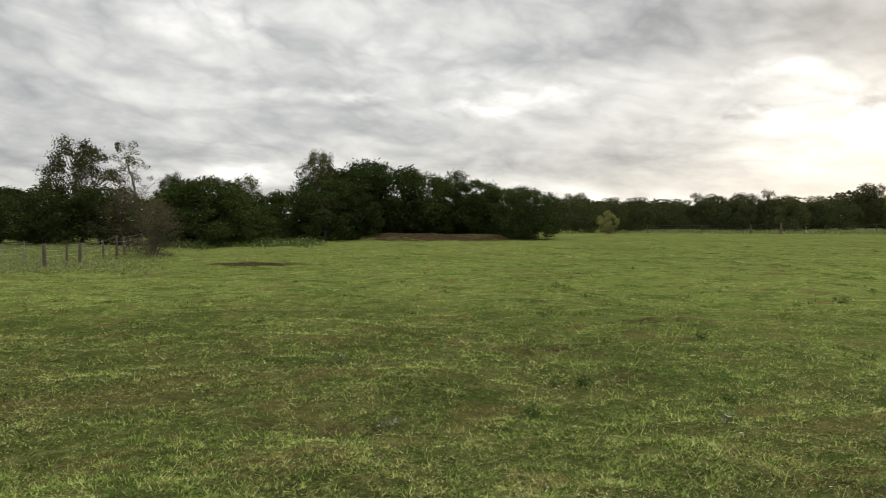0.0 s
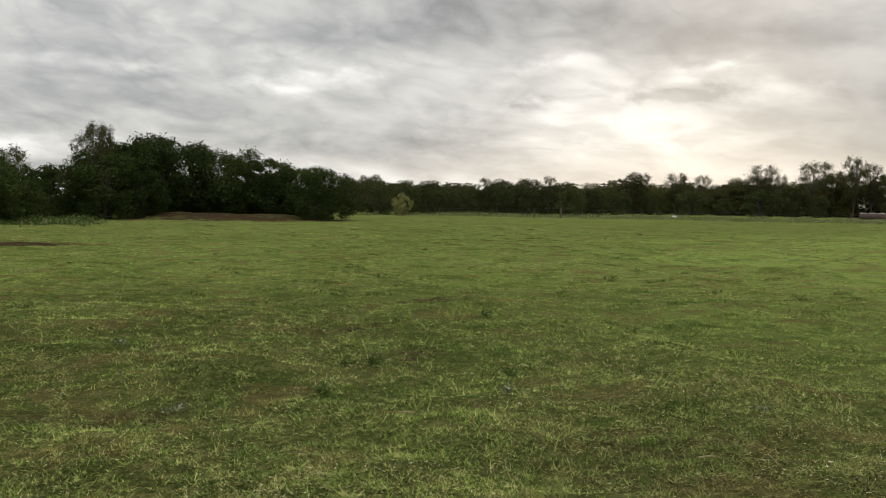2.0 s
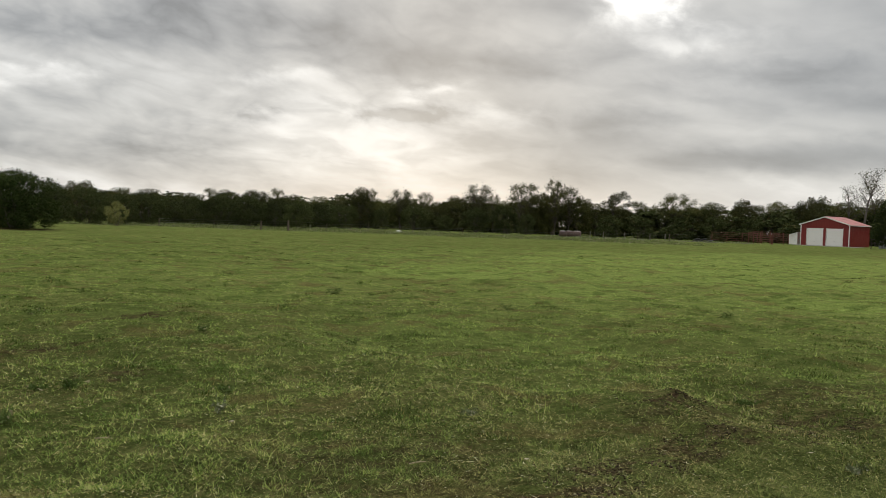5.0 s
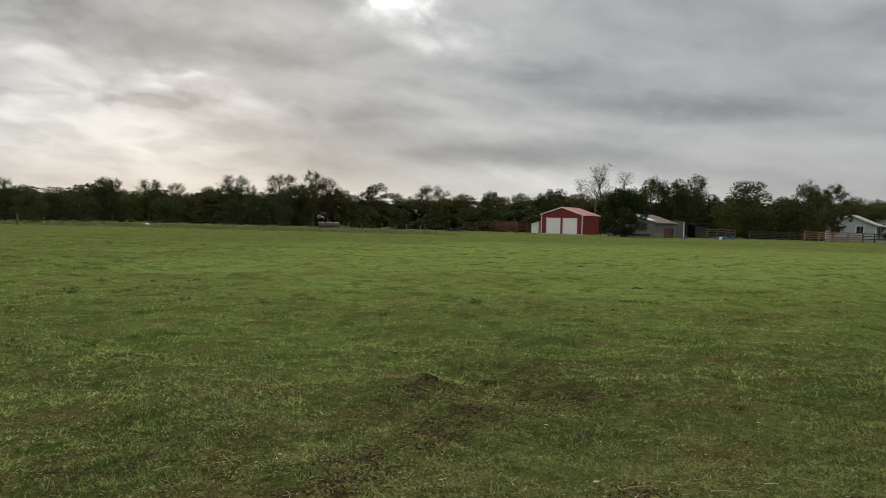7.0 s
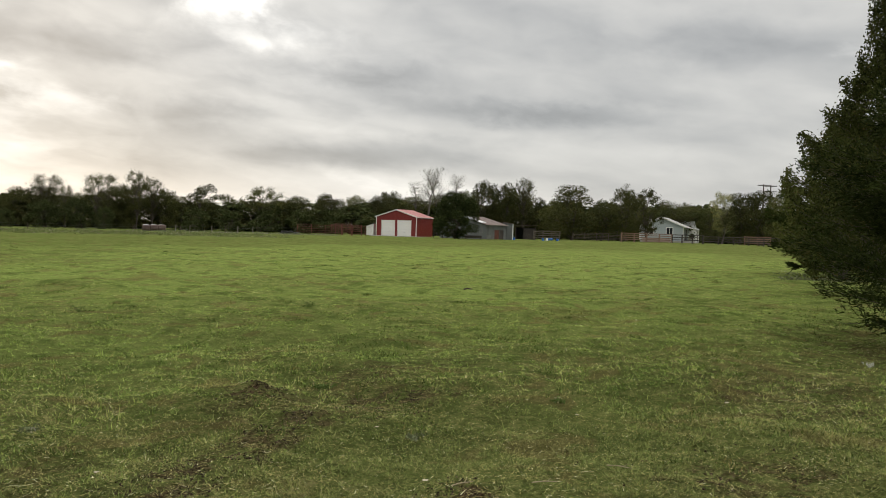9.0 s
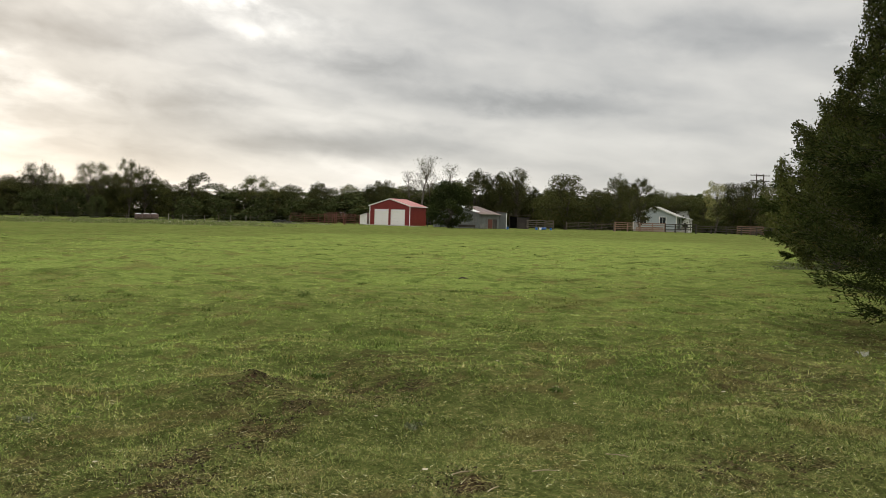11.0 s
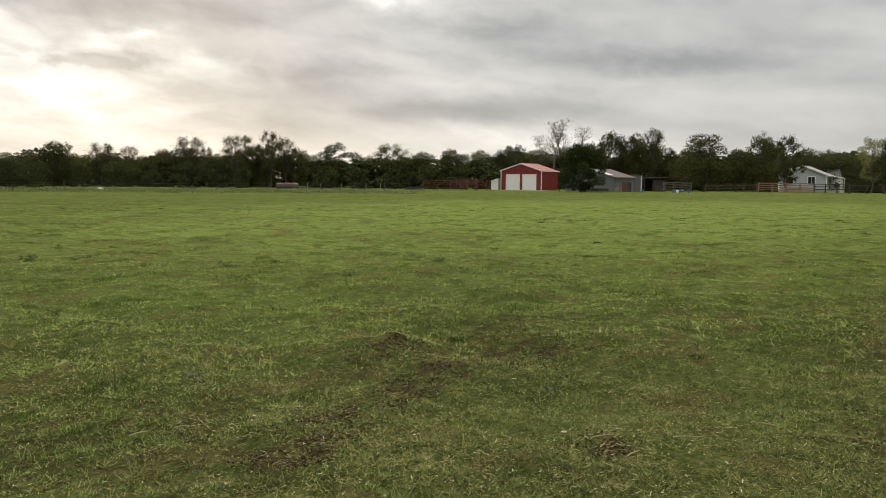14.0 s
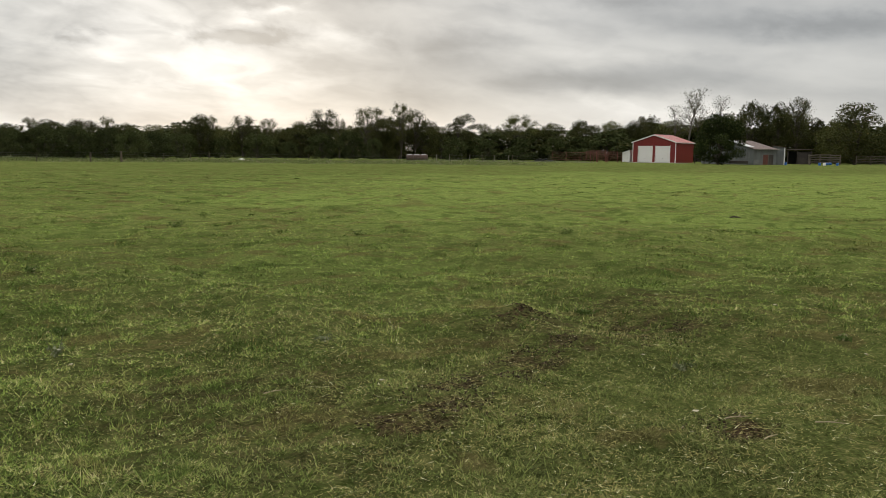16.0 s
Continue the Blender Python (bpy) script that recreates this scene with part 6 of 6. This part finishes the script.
def sack(az, d, name="feed_sack", label="white feed sack lying in the grass", cat="sack"):
    ob = thing(name, at(az, d, None, 20), label, cat)
    bm = bmesh.new()
    bmesh.ops.create_icosphere(bm, subdivisions=2, radius=1.0, matrix=Matrix.Translation((0, 0, 0.17)) @ Matrix.Diagonal((0.48, 0.28, 0.2, 1)))
    for vert in bm.verts:
        vert.co += Vector((0, 0, 0.04)) * noise.noise(vert.co * 5)
    part("bag", bm, WHITE, ob)


sack(30.0, 116)

def fallen_stick(az, d, turn, length):
    """A dark forked stick lying on the turf."""
    ob = thing("fallen_stick", at(az, d, None, turn), "short dark forked stick lying in the grass", "stick")
    v, f = [], []
    h = length / 2
    tube(v, f, [(-h, 0, 0.04), (-h * 0.3, 0.02, 0.07), (h * 0.3, -0.01, 0.06), (h, 0.03, 0.05)], [0.018, 0.024, 0.018, 0.008], 6)
    me = bpy.data.meshes.new("stem")
    me.from_pydata(v, [], f)
    me.materials.append(BARK_DARK)
    new("stem", me).parent = ob
    v, f = [], []
    tube(v, f, [(h * 0.1, 0, 0.05), (h * 0.4, 0.07, 0.07), (h * 0.6, 0.12, 0.06)], [0.014, 0.010, 0.005], 5)
    me = bpy.data.meshes.new("twig")
    me.from_pydata(v, [], f)
    me.materials.append(BARK_DARK)
    new("twig", me).parent = ob


fallen_stick(63.6, 22.2, 8, 0.26)


def dry_twig(az, d, turn, length):
    """A thin pale twig, bent twice, lying on the turf."""
    ob = thing("dry_twig", at(az, d, None, turn), "thin pale dry twig lying on the turf", "twig", "twigs on the turf")
    h = length / 2
    part("stem", beam((-h, 0.0, 0.022), (-0.1 * h, 0.05 * length, 0.030), 0.004, 5, 0.0035), TWIG_WOOD, ob)
    part("tip", beam((-0.1 * h, 0.05 * length, 0.030), (h, -0.02 * length, 0.034), 0.0035, 5, 0.002), TWIG_WOOD, ob)
    part("spur", beam((0.2 * h, 0.03 * length, 0.031), (0.5 * h, 0.16 * length, 0.045), 0.0025, 4, 0.0015), TWIG_WOOD, ob)


def dead_leaf(az, d, turn, size):
    """A curled bleached leaf: two bent halves along a midrib."""
    ob = thing("dead_leaf", at(az, d, None, turn), "curled bleached dead leaf lying on the turf", "leaf", "dead leaves on the turf")
    bm = bmesh.new()
    rows = []
    for u in (-1.0, -0.5, 0.0, 0.5, 1.0):
        w = 0.42 * (1 - u * u) + 0.03
        rows.append([bm.verts.new((u * size / 2, v * w * size, 0.030 + size * (0.18 * u * u + 0.30 * abs(v) * w))) for v in (-1, 0, 1)])
    for p, q in zip(rows, rows[1:]):
        for k in range(2):
            bm.faces.new((p[k], q[k], q[k + 1], p[k + 1]))
    part("blade", bm, PALE_LEAF, ob)
    part("stalk", beam((-size / 2, 0, 0.034), (-size * 0.85, 0.02 * size, 0.026), 0.0015, 4), TWIG_WOOD, ob)


for _a, _d, _t, _l in TWIGS:
    dry_twig(_a, _d, _t, _l)
for _a, _d, _t, _l in LEAVES:
    dead_leaf(_a, _d, _t, _l)

# ---- weeds ----
def tall_weeds(name, seed, count, a0, a1, d0, d1, height, mat, label):
    """A belt of tall grass and weeds: stems as bent blades with leaves or heads up them."""
    rng = np.random.default_rng(seed)
    a = np.radians(rng.uniform(a0, a1, count))
    d = rng.uniform(d0, d1, count) + 2.0 * np.sin(a * 90)
    x, y = d * np.sin(a), d * np.cos(a)
    lump = 0.45 + 0.75 * np.clip(tuft_noise(x * 0.4, y * 0.4), 0, 1) + 0.4 * np.sin(x * 0.9) * np.sin(y * 0.7)
    lump = np.clip(lump, 0.1, 1.6) ** 1.7
    edge = np.minimum(1.0, 0.2 + 4.0 * np.minimum((d - d0) / (d1 - d0), 1 - np.clip((d - d0) / (d1 - d0), 0, 1)).clip(0)) * np.minimum(1.0, 0.15 + 6.0 * np.minimum(np.degrees(a) - a0, a1 - np.degrees(a)) / (a1 - a0))
    h = height * edge * np.clip(lump, 0.15, 1.6) * rng.uniform(0.5, 1.1, count)
    keep = rng.uniform(0.1, 1, count) < edge * np.clip(lump, 0.2, 1)
    x, y, h, d, count = x[keep], y[keep], h[keep], d[keep], int(keep.sum())
    c = np.stack([x, y, ground_z(x, y)], 1)
    c[:, 2] += h * rng.uniform(0.05, 1.0, count)
    verts, faces = leaf_quads(rng, c, np.full(count, 0.022 + d0 * 0.0006), 4.0, up=1.1)
    stuff(name, verts, faces, mat, label, "weeds")


tall_weeds("tall_grass", 201, 36000, 7.0, 52.0, 98, 130, 0.30, ROUGH, "belt of tall rough grass along the far fence")
tall_weeds("pale_weeds", 202, 9000, 7.0, 52.0, 100, 134, 0.42, PALE_WEEDS, "pale seeding weeds along the far fence")
tall_weeds("tall_grass", 203, 26000, -36.0, -17.5, 26, 62, 0.26, ROUGH, "tall rough grass round the wire fence")
tall_weeds("pale_weeds", 204, 3500, -34.0, -21.0, 28, 64, 0.30, PALE_WEEDS, "pale seeding weeds round the wire fence")
tall_weeds("thicket_weeds", 205, 16000, -20.0, -8.0, 52, 64, 0.4, WEEDS, "green weeds at the foot of the thicket")
tall_weeds("yard_weeds", 206, 3500, 40.0, 55.0, 140, 151, 0.20, PALE_WEEDS, "pale weeds along the corral")
tall_weeds("hedge_weeds", 207, 2500, 83.5, 92.0, 33, 44, 0.07, PALE_WEEDS, "pale dry weeds under the hedgerow")


def broad_weed(x, y, height, spread, leaves, mat, label, group="weeds in the turf", seed=0):
    """A low broad-leaved weed: a few stalks with pointed leaves."""
    rng = np.random.default_rng(seed)
    ob = thing("pasture_weed", pose(x, y, gz(x, y)), label, "weed", group)
    for k in range(5):
        a = k * 1.3 + rng.uniform(0, 0.6)
        tip = Vector((math.cos(a) * spread * rng.uniform(0.3, 0.9), math.sin(a) * spread * rng.uniform(0.3, 0.9), height * rng.uniform(0.6, 1.0)))
        part("stalk", beam((0, 0, -0.02), tip, 0.004, 4, 0.002), mat, ob)
        n = max(3, leaves // 3)
        u = rng.uniform(0.25, 1.05, n)[:, None]
        u = u * (0.8, 0.8, 0.6)
        c = np.array([tuple(tip)]) * u + rng.normal(0, spread * 0.16, (n, 3)) * (1, 1, 0.5)
        c[:, 2] = np.maximum(c[:, 2], 0.01)
        verts, faces = leaf_quads(rng, c, np.full(n, 0.024), 1.8, up=0.1)
        me = fast_mesh("leaves", verts, faces)
        me.materials.append(mat)
        new("leaves", me).parent = ob


FLOWERS = foliage("small_white_flowers", (0.36, 0.36, 0.30), (0.60, 0.60, 0.54), None, 0.0, 2.0, 0.2)
broad_weed(12.04, 0.10, 0.10, 0.10, 15, FLOWERS, "small weed covered in white flowers under the cedar", seed=290)
broad_weed(12.1, -0.20, 0.09, 0.09, 12, FLOWERS, "small weed covered in white flowers under the cedar", seed=291)
for _k, (_x, _y, _h, _s, _n, _pale) in enumerate([
    (2.23, 6.44, 0.22, 0.10, 20, True), (0.73, 6.9, 0.14, 0.16, 60, False), (1.36, 8.02, 0.13, 0.17, 60, False), (3.41, 10.84, 0.13, 0.16, 60, False), (6.83, 4.88, 0.08, 0.18, 60, False),
    (1.1, 8.1, 0.12, 0.12, 40, False), (-0.45, 6.6, 0.08, 0.16, 25, True), (4.9, 9.4, 0.12, 0.2, 50, False), (2.6, 7.4, 0.1, 0.12, 40, False), (13.3, 10.2, 0.16, 0.3, 70, False), (7.8, 16.0, 0.22, 0.35, 80, False),
    (4.1, 5.6, 0.08, 0.14, 30, True), (5.6, 3.1, 0.08, 0.13, 35, True), (7.4, 2.6, 0.06, 0.12, 30, False), (1.7, 13.6, 0.18, 0.25, 60, False), (-2.9, 12.6, 0.14, 0.22, 40, False), (-1.2, 9.4, 0.1, 0.16, 35, True), (9.6, 12.2, 0.16, 0.3, 50, False),
]):
    broad_weed(_x, _y, _h, _s, _n, PALE_WEEDS if _pale else WEEDS, "wilted pale weed stalk in the mown turf" if _pale else "dark green leafy weed in the mown turf", seed=300 + _k)
